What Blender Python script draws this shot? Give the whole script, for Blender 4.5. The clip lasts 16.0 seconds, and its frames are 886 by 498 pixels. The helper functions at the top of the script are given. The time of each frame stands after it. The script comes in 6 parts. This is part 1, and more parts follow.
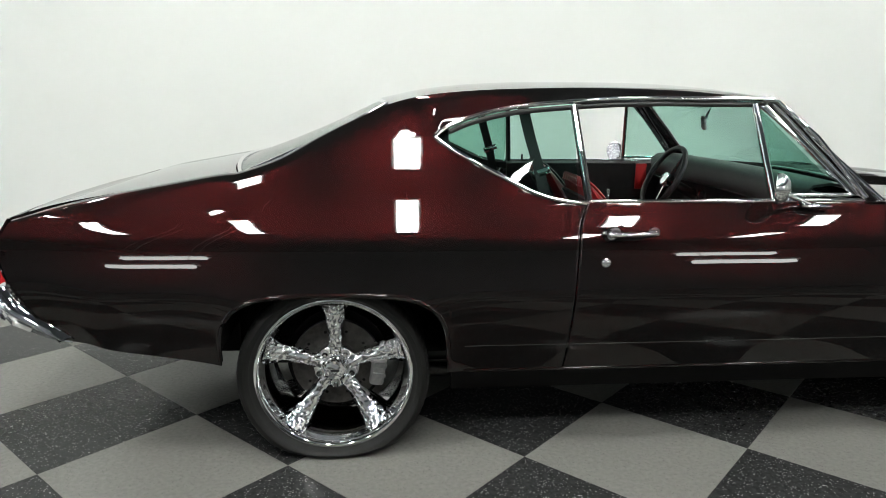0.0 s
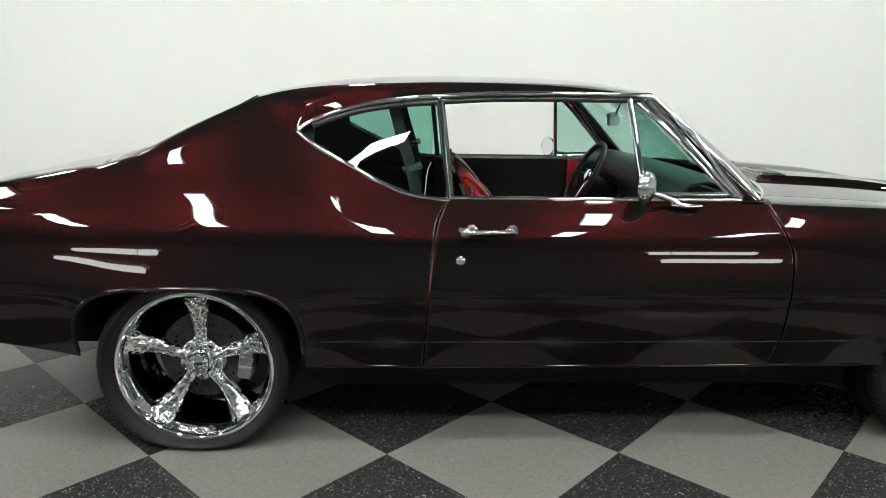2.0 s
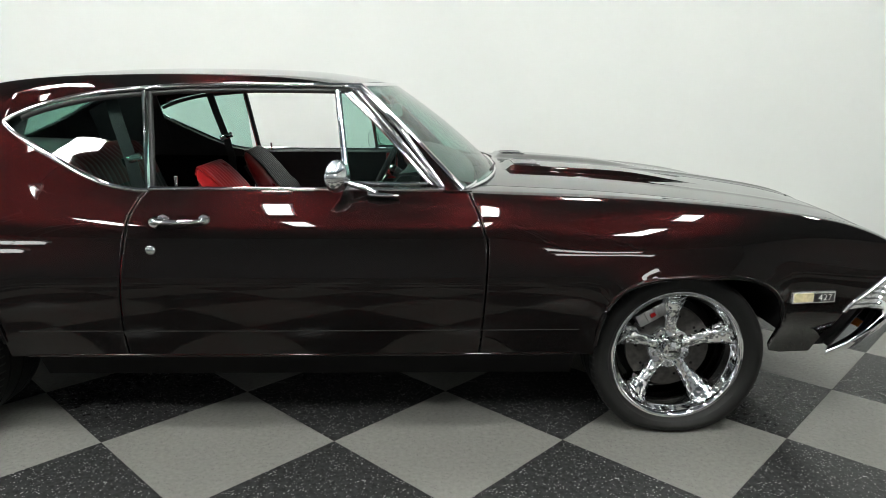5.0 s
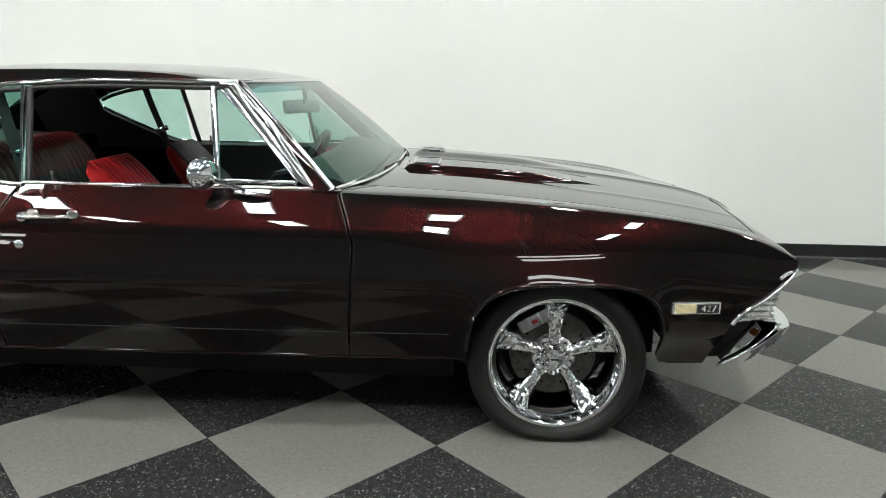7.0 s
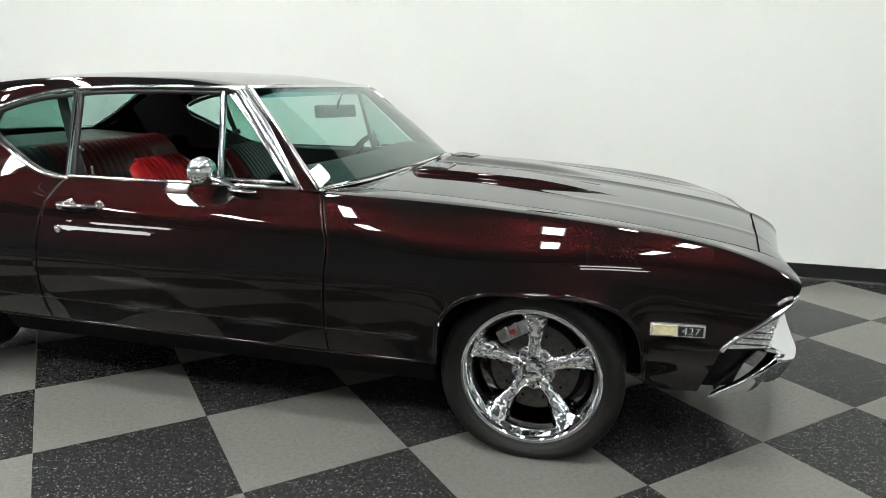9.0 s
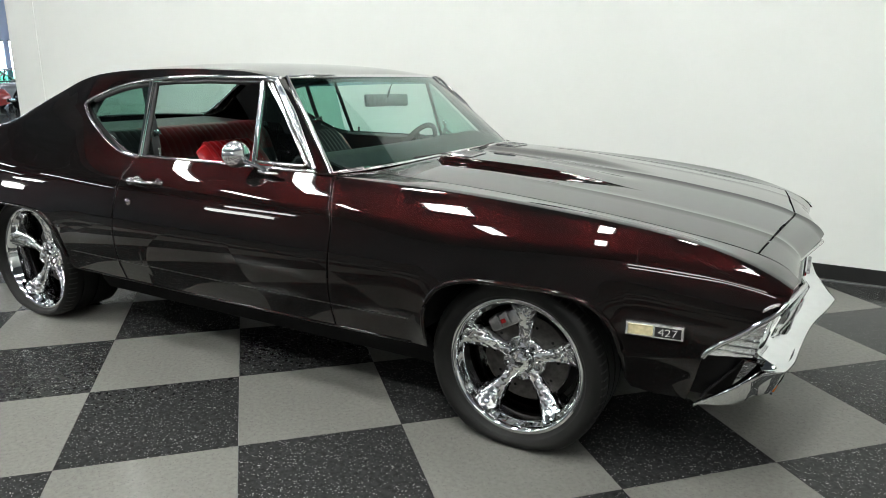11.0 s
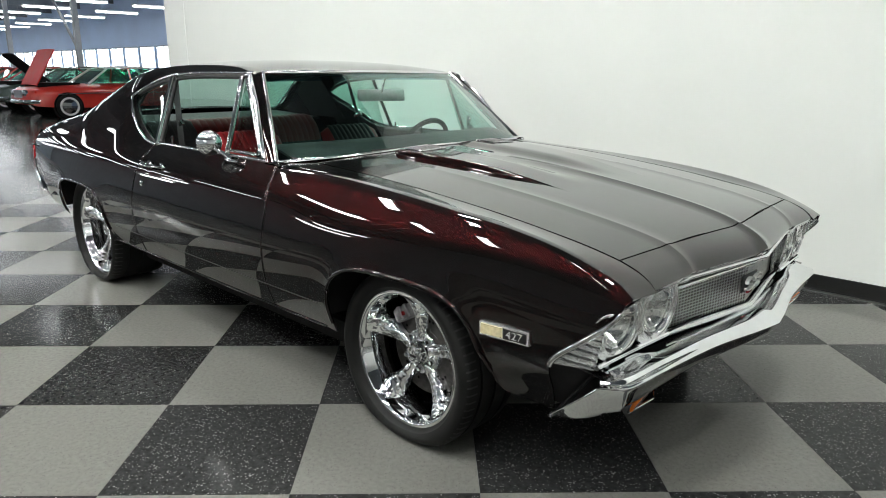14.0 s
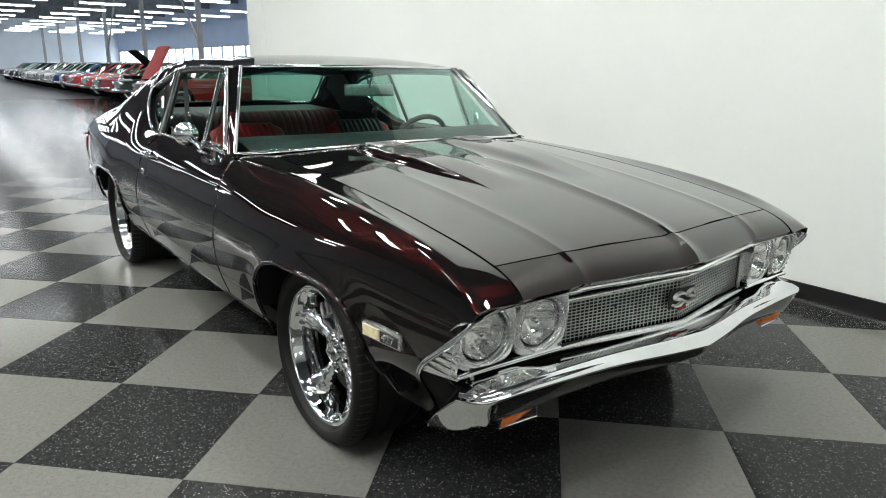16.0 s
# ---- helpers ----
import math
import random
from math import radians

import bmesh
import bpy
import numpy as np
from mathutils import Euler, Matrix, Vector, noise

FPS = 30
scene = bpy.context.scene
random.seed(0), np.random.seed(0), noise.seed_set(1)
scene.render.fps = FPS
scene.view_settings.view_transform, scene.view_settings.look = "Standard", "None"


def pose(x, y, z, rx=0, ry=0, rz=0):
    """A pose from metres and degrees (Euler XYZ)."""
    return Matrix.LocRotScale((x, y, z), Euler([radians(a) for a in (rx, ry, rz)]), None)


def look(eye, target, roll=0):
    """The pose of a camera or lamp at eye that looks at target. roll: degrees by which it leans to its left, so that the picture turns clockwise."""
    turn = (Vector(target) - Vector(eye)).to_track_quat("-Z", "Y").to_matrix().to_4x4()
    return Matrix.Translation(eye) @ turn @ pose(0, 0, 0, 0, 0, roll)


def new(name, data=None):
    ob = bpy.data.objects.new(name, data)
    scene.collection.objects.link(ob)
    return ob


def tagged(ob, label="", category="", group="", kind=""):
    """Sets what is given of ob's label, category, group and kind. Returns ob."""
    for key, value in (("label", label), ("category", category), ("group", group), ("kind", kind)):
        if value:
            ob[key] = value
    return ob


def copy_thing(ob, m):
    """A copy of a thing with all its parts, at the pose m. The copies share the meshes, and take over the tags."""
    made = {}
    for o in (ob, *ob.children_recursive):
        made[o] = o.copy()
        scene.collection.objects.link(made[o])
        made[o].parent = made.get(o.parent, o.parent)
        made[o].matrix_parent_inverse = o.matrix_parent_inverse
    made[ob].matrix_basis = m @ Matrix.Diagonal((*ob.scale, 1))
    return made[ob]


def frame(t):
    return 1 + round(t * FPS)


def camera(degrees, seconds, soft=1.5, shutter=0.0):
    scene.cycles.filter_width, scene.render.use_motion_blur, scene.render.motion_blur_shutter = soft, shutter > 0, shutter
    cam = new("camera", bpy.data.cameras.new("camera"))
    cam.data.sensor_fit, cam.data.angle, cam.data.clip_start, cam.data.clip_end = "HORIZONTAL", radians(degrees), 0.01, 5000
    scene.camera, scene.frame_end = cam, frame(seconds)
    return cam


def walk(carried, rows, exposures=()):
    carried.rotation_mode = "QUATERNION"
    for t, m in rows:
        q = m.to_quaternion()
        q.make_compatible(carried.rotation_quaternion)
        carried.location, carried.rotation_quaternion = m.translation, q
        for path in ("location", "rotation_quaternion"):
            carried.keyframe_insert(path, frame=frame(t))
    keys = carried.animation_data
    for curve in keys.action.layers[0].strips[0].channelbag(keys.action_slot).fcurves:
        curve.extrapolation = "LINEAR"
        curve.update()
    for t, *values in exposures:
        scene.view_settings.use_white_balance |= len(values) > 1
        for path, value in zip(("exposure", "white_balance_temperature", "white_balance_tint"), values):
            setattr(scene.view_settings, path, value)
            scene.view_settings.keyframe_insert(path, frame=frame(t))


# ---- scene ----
cam = camera(66.1, 16.0, soft=0.65)
PATH = [
    (0, (0.183, -3.191, 1.292), (0.353, -1.246, 0.86), 0.5),
    (0.5, (0.31, -3.176, 1.303), (0.454, -1.232, 0.857), 0.6),
    (1, (0.46, -3.192, 1.302), (0.585, -1.246, 0.858), 0.7),
    (1.5, (0.634, -3.203, 1.295), (0.725, -1.255, 0.853), 0.8),
    (2, (0.795, -3.205, 1.305), (0.873, -1.259, 0.852), 0.8),
    (2.5, (0.969, -3.21, 1.313), (1.031, -1.266, 0.85), 0.6),
    (3, (1.141, -3.219, 1.314), (1.196, -1.275, 0.849), 0.6),
    (3.5, (1.319, -3.232, 1.314), (1.37, -1.288, 0.846), 0.5),
    (4, (1.507, -3.244, 1.304), (1.566, -1.301, 0.834), 0.4),
    (4.5, (1.691, -3.251, 1.298), (1.76, -1.308, 0.829), 0.4),
    (5, (1.886, -3.262, 1.29), (1.943, -1.317, 0.832), 0.5),
    (7.5, (2.643, -3.187, 1.33), (2.499, -1.253, 0.84), 1.0),
    (8, (2.805, -3.162, 1.328), (2.548, -1.238, 0.846), 0.9),
    (8.5, (2.968, -3.136, 1.329), (2.601, -1.229, 0.852), 0.8),
    (9, (3.141, -3.116, 1.321), (2.626, -1.241, 0.851), 0.7),
    (9.5, (3.282, -3.071, 1.328), (2.664, -1.231, 0.846), 0.5),
    (12, (4.006, -2.822, 1.318), (2.904, -1.229, 0.819), 0.5),
    (12.5, (4.144, -2.73, 1.321), (2.989, -1.175, 0.821), 0.5),
    (13, (4.273, -2.636, 1.316), (3.042, -1.141, 0.815), 0.5),
    (13.5, (4.397, -2.528, 1.316), (3.114, -1.079, 0.812), 0.3),
    (14, (4.518, -2.4, 1.311), (3.177, -1.005, 0.806), 0.3),
    (14.5, (4.63, -2.268, 1.316), (3.238, -0.926, 0.806), 0.4),
    (15, (4.736, -2.136, 1.31), (3.283, -0.86, 0.799), 0.5),
    (15.5, (4.823, -2.0, 1.313), (3.32, -0.787, 0.794), 0.5),
    (16, (4.907, -1.858, 1.304), (3.36, -0.699, 0.79), 0.6),
]
walk(cam, [(t, look(eye, target, roll)) for t, eye, target, roll in PATH])

# ---- light ----
world = bpy.data.worlds.new("world")
world.use_nodes = True
world.node_tree.nodes["Background"].inputs[0].default_value = (0.6, 0.7, 0.9, 1)
world.node_tree.nodes["Background"].inputs[1].default_value = 0.15
scene.world = world
scene.view_settings.exposure = 0.0
LAMP_POWER = 97.0     # booth ceiling panels
STRIP_POWER = 11.0    # showroom strip lights


# ---- small tools ----
def curve_fn(*pts):
    """Monotone cubic through (x, y) pairs; straight beyond the ends."""
    xs = np.array([p[0] for p in pts], float)
    ys = np.array([p[1] for p in pts], float)
    h = np.diff(xs)
    d = np.diff(ys) / h
    m = np.zeros(len(xs))
    m[0], m[-1] = d[0], d[-1]
    for i in range(1, len(xs) - 1):
        if d[i - 1] * d[i] > 0:
            w1, w2 = 2 * h[i] + h[i - 1], h[i] + 2 * h[i - 1]
            m[i] = (w1 + w2) / (w1 / d[i - 1] + w2 / d[i])

    def f(x):
        if x <= xs[0]:
            return float(ys[0] + m[0] * (x - xs[0]))
        if x >= xs[-1]:
            return float(ys[-1] + m[-1] * (x - xs[-1]))
        i = int(np.searchsorted(xs, x) - 1)
        t = (x - xs[i]) / h[i]
        return float((1 + 2 * t) * (1 - t) ** 2 * ys[i] + t * (1 - t) ** 2 * h[i] * m[i]
                     + t * t * (3 - 2 * t) * ys[i + 1] + t * t * (t - 1) * h[i] * m[i + 1])
    return f


def soft(fn, a, b, sigma, step=0.002):
    """The same curve with its bends eased over about sigma."""
    pad = 4 * sigma
    xs = np.arange(a - pad, b + pad + step, step)
    ys = np.array([fn(x) for x in xs])
    k = np.arange(-int(3 * sigma / step), int(3 * sigma / step) + 1) * step
    w = np.exp(-0.5 * (k / sigma) ** 2)
    w /= w.sum()
    m = len(k) // 2
    yy = np.convolve(ys, w, mode="same")
    xs, yy = xs[m:-m], yy[m:-m]

    def f(x):
        return float(np.interp(x, xs, yy))
    return f


def smooth(a, b, x):
    t = min(1.0, max(0.0, (x - a) / (b - a)))
    return t * t * (3 - 2 * t)


def lin(a, b, n):
    return [a + (b - a) * i / (n - 1) for i in range(n)]


def raw(name, verts, faces, mat, parent=None, label="", sharp=38, flat=False):
    me = bpy.data.meshes.new(name)
    me.from_pydata([tuple(v) for v in verts], [], faces)
    bm = bmesh.new()
    bm.from_mesh(me)
    bmesh.ops.remove_doubles(bm, verts=bm.verts, dist=1e-6)
    bmesh.ops.recalc_face_normals(bm, faces=bm.faces)
    bm.to_mesh(me)
    bm.free()
    if not flat:
        me.shade_smooth()
        me.set_sharp_from_angle(angle=radians(sharp))
    me.materials.append(mat)
    ob = new(name, me)
    if parent:
        ob.parent = parent
        ob.matrix_parent_inverse = parent.matrix_world.inverted()
    if label:
        tagged(ob, label)
    return ob


def part(name, bm, mat, parent=None, label="", sharp=38):
    me = bpy.data.meshes.new(name)
    bm.to_mesh(me)
    bm.free()
    me.shade_smooth()
    me.set_sharp_from_angle(angle=radians(sharp))
    me.materials.append(mat)
    ob = new(name, me)
    if parent:
        ob.parent = parent
        ob.matrix_parent_inverse = parent.matrix_world.inverted()
    if label:
        tagged(ob, label)
    return ob


def root(name, label, category, place=(0, 0, 0), group="", kind=""):
    ob = new(name)
    ob.empty_display_size = 0.1
    ob.matrix_world = pose(*place)
    bpy.context.view_layer.update()
    return tagged(ob, label, category, group, kind)


def sheet(name, P, mat, parent=None, label="", thick=0.004, sharp=38):
    """A panel from a grid of points, with a thickness inwards (towards the car's middle)."""
    P = np.array(P, float)
    nu, nv = P.shape[:2]
    du, dv = np.gradient(P, axis=0), np.gradient(P, axis=1)
    n = np.cross(du, dv)
    n /= np.maximum(np.linalg.norm(n, axis=2, keepdims=True), 1e-9)
    c = np.array((1.2, 0, 0.55)) - P.reshape(-1, 3).mean(0)
    if (n.reshape(-1, 3).mean(0) @ c) < 0:
        n = -n
    if not thick:
        faces = [(i * nv + j, (i + 1) * nv + j, (i + 1) * nv + j + 1, i * nv + j + 1) for i in range(nu - 1) for j in range(nv - 1)]
        return raw(name, list(P.reshape(-1, 3)), faces, mat, parent, label, sharp)
    Q = P + n * thick
    verts = list(P.reshape(-1, 3)) + list(Q.reshape(-1, 3))
    k = nu * nv
    idx = lambda i, j: i * nv + j
    faces = []
    for i in range(nu - 1):
        for j in range(nv - 1):
            a, b, c2, d = idx(i, j), idx(i + 1, j), idx(i + 1, j + 1), idx(i, j + 1)
            faces.append((a, b, c2, d))
            faces.append((k + d, k + c2, k + b, k + a))
    rim = [idx(i, 0) for i in range(nu)] + [idx(nu - 1, j) for j in range(1, nv)] \
        + [idx(i, nv - 1) for i in range(nu - 2, -1, -1)] + [idx(0, j) for j in range(nv - 2, 0, -1)]
    for a, b in zip(rim, rim[1:] + rim[:1]):
        faces.append((a, b, k + b, k + a))
    return raw(name, verts, faces, mat, parent, label, sharp)


def tube(name, pts, r, mat, parent=None, label="", n=8, flat=1.0, closed=False):
    """A swept bar along points; flat squeezes the section's height."""
    pts = [Vector(p) for p in pts]
    verts, faces = [], []
    m = len(pts)
    for i, p in enumerate(pts):
        a = pts[(i - 1) % m] if closed else pts[max(i - 1, 0)]
        b = pts[(i + 1) % m] if closed else pts[min(i + 1, m - 1)]
        t = (b - a).normalized()
        up = Vector((0, 0, 1)) if abs(t.z) < 0.9 else Vector((1, 0, 0))
        s = t.cross(up).normalized()
        u = s.cross(t).normalized()
        rr = r[i] if isinstance(r, (list, tuple)) else r
        for k in range(n):
            w = 2 * math.pi * (k + 0.5) / n
            verts.append(p + s * (math.cos(w) * rr) + u * (math.sin(w) * rr * flat))
    for i in range(m if closed else m - 1):
        for k in range(n):
            i2 = (i + 1) % m
            faces.append((i * n + k, i * n + (k + 1) % n, i2 * n + (k + 1) % n, i2 * n + k))
    if not closed:
        faces.append(tuple(range(n - 1, -1, -1)))
        faces.append(tuple((m - 1) * n + k for k in range(n)))
    return raw(name, verts, faces, mat, parent, label, 50)


def lathe(name, profile, mat, parent=None, label="", n=64, at=(0, 0, 0), axis="y", closed=False, sharp=38, matrix=None):
    """profile: (radius, height along the axis)."""
    verts, faces = [], []
    m = len(profile)
    for i in range(n):
        w = 2 * math.pi * i / n
        for r, h in profile:
            if axis == "y":
                v = Vector((r * math.cos(w), h, r * math.sin(w)))
            elif axis == "x":
                v = Vector((h, r * math.cos(w), r * math.sin(w)))
            else:
                v = Vector((r * math.cos(w), r * math.sin(w), h))
            if matrix:
                v = matrix @ v
            verts.append(v + Vector(at))
    for i in range(n):
        i2 = (i + 1) % n
        for k in range(m if closed else m - 1):
            k2 = (k + 1) % m
            faces.append((i * m + k, i * m + k2, i2 * m + k2, i2 * m + k))
    return raw(name, verts, faces, mat, parent, label, sharp)


def block(name, size, at, mat, parent=None, label="", bevel=0.01, rot=(0, 0, 0), taper=None, seg=2):
    """A rounded block; taper scales the top face in x and y."""
    bm = bmesh.new()
    bmesh.ops.create_cube(bm, size=1)
    for v in bm.verts:
        if taper and v.co.z > 0:
            v.co.x *= taper[0]
            v.co.y *= taper[1]
        v.co = Vector((v.co.x * size[0], v.co.y * size[1], v.co.z * size[2]))
    if bevel:
        bmesh.ops.bevel(bm, geom=bm.edges[:], offset=bevel, segments=seg, affect="EDGES", profile=0.5)
    bmesh.ops.transform(bm, matrix=pose(*at, *rot), verts=bm.verts)
    return part(name, bm, mat, parent, label)


# ---- materials ----
def material(name, color, rough=0.5, metal=0.0, coat=0.0, spec=0.5, vary=0.15, scale=8.0, bump=0.0, bump_scale=200.0,
             rough_vary=0.1, coat_rough=0.03, fleck=None, rnd=0.0, bump_depth=0.002, bump_detail=3):
    m = bpy.data.materials.new(name)
    m.use_nodes = True
    nt = m.node_tree
    N, L = nt.nodes, nt.links
    b = N["Principled BSDF"]
    b.inputs["Metallic"].default_value = metal
    b.inputs["Coat Weight"].default_value = coat
    b.inputs["Coat Roughness"].default_value = coat_rough
    b.inputs["Specular IOR Level"].default_value = spec
    tc = N.new("ShaderNodeTexCoord")
    noi = N.new("ShaderNodeTexNoise")
    noi.inputs["Scale"].default_value = scale
    noi.inputs["Detail"].default_value = 6
    L.new(tc.outputs["Object"], noi.inputs["Vector"])
    ramp = N.new("ShaderNodeValToRGB")
    lo = [max(0, c * (1 - vary)) for c in color]
    hi = [min(1, c * (1 + vary)) for c in color]
    ramp.color_ramp.elements[0].position, ramp.color_ramp.elements[1].position = 0.3, 0.7
    ramp.color_ramp.elements[0].color, ramp.color_ramp.elements[1].color = (*lo, 1), (*hi, 1)
    L.new(noi.outputs["Fac"], ramp.inputs["Fac"])
    out = ramp.outputs["Color"]
    if fleck:
        fcol, fscale, fsize = fleck
        vo = N.new("ShaderNodeTexVoronoi")
        vo.inputs["Scale"].default_value = fscale
        L.new(tc.outputs["Object"], vo.inputs["Vector"])
        big = N.new("ShaderNodeTexNoise")
        big.inputs["Scale"].default_value = fscale * 0.35
        big.inputs["Detail"].default_value = 2
        L.new(tc.outputs["Object"], big.inputs["Vector"])
        mul = N.new("ShaderNodeMath")
        mul.operation = "MULTIPLY"
        L.new(big.outputs["Fac"], mul.inputs[0])
        mul.inputs[1].default_value = fsize
        lt = N.new("ShaderNodeMath")
        lt.operation = "LESS_THAN"
        L.new(vo.outputs["Distance"], lt.inputs[0])
        L.new(mul.outputs[0], lt.inputs[1])
        wn = N.new("ShaderNodeTexWhiteNoise")
        L.new(vo.outputs["Position"], wn.inputs["Vector"])
        mm = N.new("ShaderNodeMath")
        mm.operation = "MULTIPLY"
        L.new(lt.outputs[0], mm.inputs[0])
        L.new(wn.outputs["Value"], mm.inputs[1])
        mix = N.new("ShaderNodeMix")
        mix.data_type = "RGBA"
        L.new(mm.outputs[0], mix.inputs[0])
        L.new(out, mix.inputs[6])
        mix.inputs[7].default_value = (*fcol, 1)
        out = mix.outputs[2]
    if rnd:
        oi = N.new("ShaderNodeObjectInfo")
        mr = N.new("ShaderNodeMapRange")
        mr.inputs[3].default_value, mr.inputs[4].default_value = 1 - rnd, 1 + rnd
        L.new(oi.outputs["Random"], mr.inputs[0])
        hs = N.new("ShaderNodeHueSaturation")
        L.new(mr.outputs[0], hs.inputs["Value"])
        L.new(out, hs.inputs["Color"])
        out = hs.outputs["Color"]
    L.new(out, b.inputs["Base Color"])
    if rough_vary:
        mr2 = N.new("ShaderNodeMapRange")
        mr2.inputs[1].default_value, mr2.inputs[2].default_value = 0.3, 0.7
        mr2.inputs[3].default_value, mr2.inputs[4].default_value = rough * (1 - rough_vary), rough * (1 + rough_vary)
        L.new(noi.outputs["Fac"], mr2.inputs[0])
        L.new(mr2.outputs[0], b.inputs["Roughness"])
    else:
        b.inputs["Roughness"].default_value = rough
    if bump:
        n2 = N.new("ShaderNodeTexNoise")
        n2.inputs["Scale"].default_value = bump_scale
        n2.inputs["Detail"].default_value = bump_detail
        L.new(tc.outputs["Object"], n2.inputs["Vector"])
        bp = N.new("ShaderNodeBump")
        bp.inputs["Strength"].default_value = bump
        bp.inputs["Distance"].default_value = bump_depth
        L.new(n2.outputs["Fac"], bp.inputs["Height"])
        L.new(bp.outputs["Normal"], b.inputs["Normal"])
    return m


def glass(name, tint, rough=0.0):
    """A thin pane: tinted straight through, with a mirror gloss that grows at a grazing angle."""
    m = bpy.data.materials.new(name)
    m.use_nodes = True
    nt = m.node_tree
    N, L = nt.nodes, nt.links
    N.remove(N["Principled BSDF"])
    tr = N.new("ShaderNodeBsdfTransparent")
    tr.inputs[0].default_value = (*tint, 1)
    gl = N.new("ShaderNodeBsdfGlossy")
    gl.inputs["Roughness"].default_value = rough
    lw = N.new("ShaderNodeLayerWeight")
    lw.inputs[0].default_value = 0.5
    pw = N.new("ShaderNodeMath")
    pw.operation = "POWER"
    L.new(lw.outputs["Facing"], pw.inputs[0])
    pw.inputs[1].default_value = 3.5
    fr = N.new("ShaderNodeMath")
    fr.operation = "MULTIPLY_ADD"
    L.new(pw.outputs[0], fr.inputs[0])
    fr.inputs[1].default_value, fr.inputs[2].default_value = 0.90, 0.075
    mx = N.new("ShaderNodeMixShader")
    L.new(fr.outputs[0], mx.inputs[0])
    L.new(tr.outputs[0], mx.inputs[1])
    L.new(gl.outputs[0], mx.inputs[2])
    L.new(mx.outputs[0], N["Material Output"].inputs[0])
    return m


def lamp_material(name, color, power):
    m = bpy.data.materials.new(name)
    m.use_nodes = True
    nt = m.node_tree
    e = nt.nodes.new("ShaderNodeEmission")
    e.inputs[0].default_value = (*color, 1)
    e.inputs[1].default_value = power
    nt.nodes.remove(nt.nodes["Principled BSDF"])
    nt.links.new(e.outputs[0], nt.nodes["Material Output"].inputs[0])
    return m




def deep_paint(name, flake, ground):
    """Candy paint: dark ground under a clear coat, with coloured flakes that glow round the mirror direction."""
    m = bpy.data.materials.new(name)
    m.use_nodes = True
    nt = m.node_tree
    N, L = nt.nodes, nt.links
    N.remove(N["Principled BSDF"])
    under = N.new("ShaderNodeBsdfDiffuse")
    under.inputs["Color"].default_value = (*ground, 1)
    tc = N.new("ShaderNodeTexCoord")
    noi = N.new("ShaderNodeTexNoise")
    noi.inputs["Scale"].default_value = 900
    L.new(tc.outputs["Object"], noi.inputs["Vector"])
    ramp = N.new("ShaderNodeValToRGB")
    ramp.color_ramp.elements[0].position, ramp.color_ramp.elements[1].position = 0.3, 0.7
    ramp.color_ramp.elements[0].color = (*[c * 0.85 for c in flake], 1)
    ramp.color_ramp.elements[1].color = (*[c * 1.15 for c in flake], 1)
    L.new(noi.outputs["Fac"], ramp.inputs["Fac"])
    flakes = N.new("ShaderNodeBsdfGlossy")
    flakes.distribution = "BECKMANN"
    flakes.inputs["Roughness"].default_value = 0.29
    L.new(ramp.outputs["Color"], flakes.inputs["Color"])
    base = N.new("ShaderNodeAddShader")
    L.new(under.outputs[0], base.inputs[0])
    L.new(flakes.outputs[0], base.inputs[1])
    # clear coat with the slow waviness of a resprayed panel
    n2 = N.new("ShaderNodeTexNoise")
    n2.inputs["Scale"].default_value = 7
    L.new(tc.outputs["Object"], n2.inputs["Vector"])
    bp = N.new("ShaderNodeBump")
    bp.inputs["Strength"].default_value = 0.05
    bp.inputs["Distance"].default_value = 0.002
    L.new(n2.outputs["Fac"], bp.inputs["Height"])
    clear = N.new("ShaderNodeBsdfGlossy")
    clear.inputs["Roughness"].default_value = 0.02
    clear.inputs["Color"].default_value = (0.97, 0.98, 0.98, 1)
    L.new(bp.outputs["Normal"], clear.inputs["Normal"])
    lw = N.new("ShaderNodeLayerWeight")
    lw.inputs[0].default_value = 0.5
    pw = N.new("ShaderNodeMath")
    pw.operation = "POWER"
    L.new(lw.outputs["Facing"], pw.inputs[0])
    pw.inputs[1].default_value = 3.25
    fr = N.new("ShaderNodeMath")
    fr.operation = "MULTIPLY_ADD"
    L.new(pw.outputs[0], fr.inputs[0])
    fr.inputs[1].default_value, fr.inputs[2].default_value = 0.95, 0.024
    mx = N.new("ShaderNodeMixShader")
    L.new(fr.outputs[0], mx.inputs[0])
    L.new(base.outputs[0], mx.inputs[1])
    L.new(clear.outputs[0], mx.inputs[2])
    L.new(mx.outputs[0], N["Material Output"].inputs["Surface"])
    return m


PAINT = deep_paint("maroon_paint", (0.0082, 0.0006, 0.0006), (0.0040, 0.0039, 0.0038))
CHROME = material("chrome", (0.86, 0.87, 0.88), 0.045, metal=1.0, vary=0.03, scale=30, rough_vary=0.4)
WHEEL_CHROME = material("cast_wheel_chrome", (0.95, 0.955, 0.96), 0.07, metal=1.0, vary=0.02, scale=30, rough_vary=0.3, bump=1.0, bump_scale=46, bump_depth=0.0066, bump_detail=0)
DISC_STEEL = material("brake_disc_steel", (0.07, 0.066, 0.062), 0.4, metal=0.8, vary=0.3, scale=50)
SATIN = material("satin_bright_metal", (0.90, 0.905, 0.90), 0.22, metal=0.75, vary=0.03, scale=60, rough_vary=0)
BARREL = material("dark_wheel_barrel", (0.22, 0.22, 0.22), 0.10, metal=1.0, vary=0.2, scale=40)
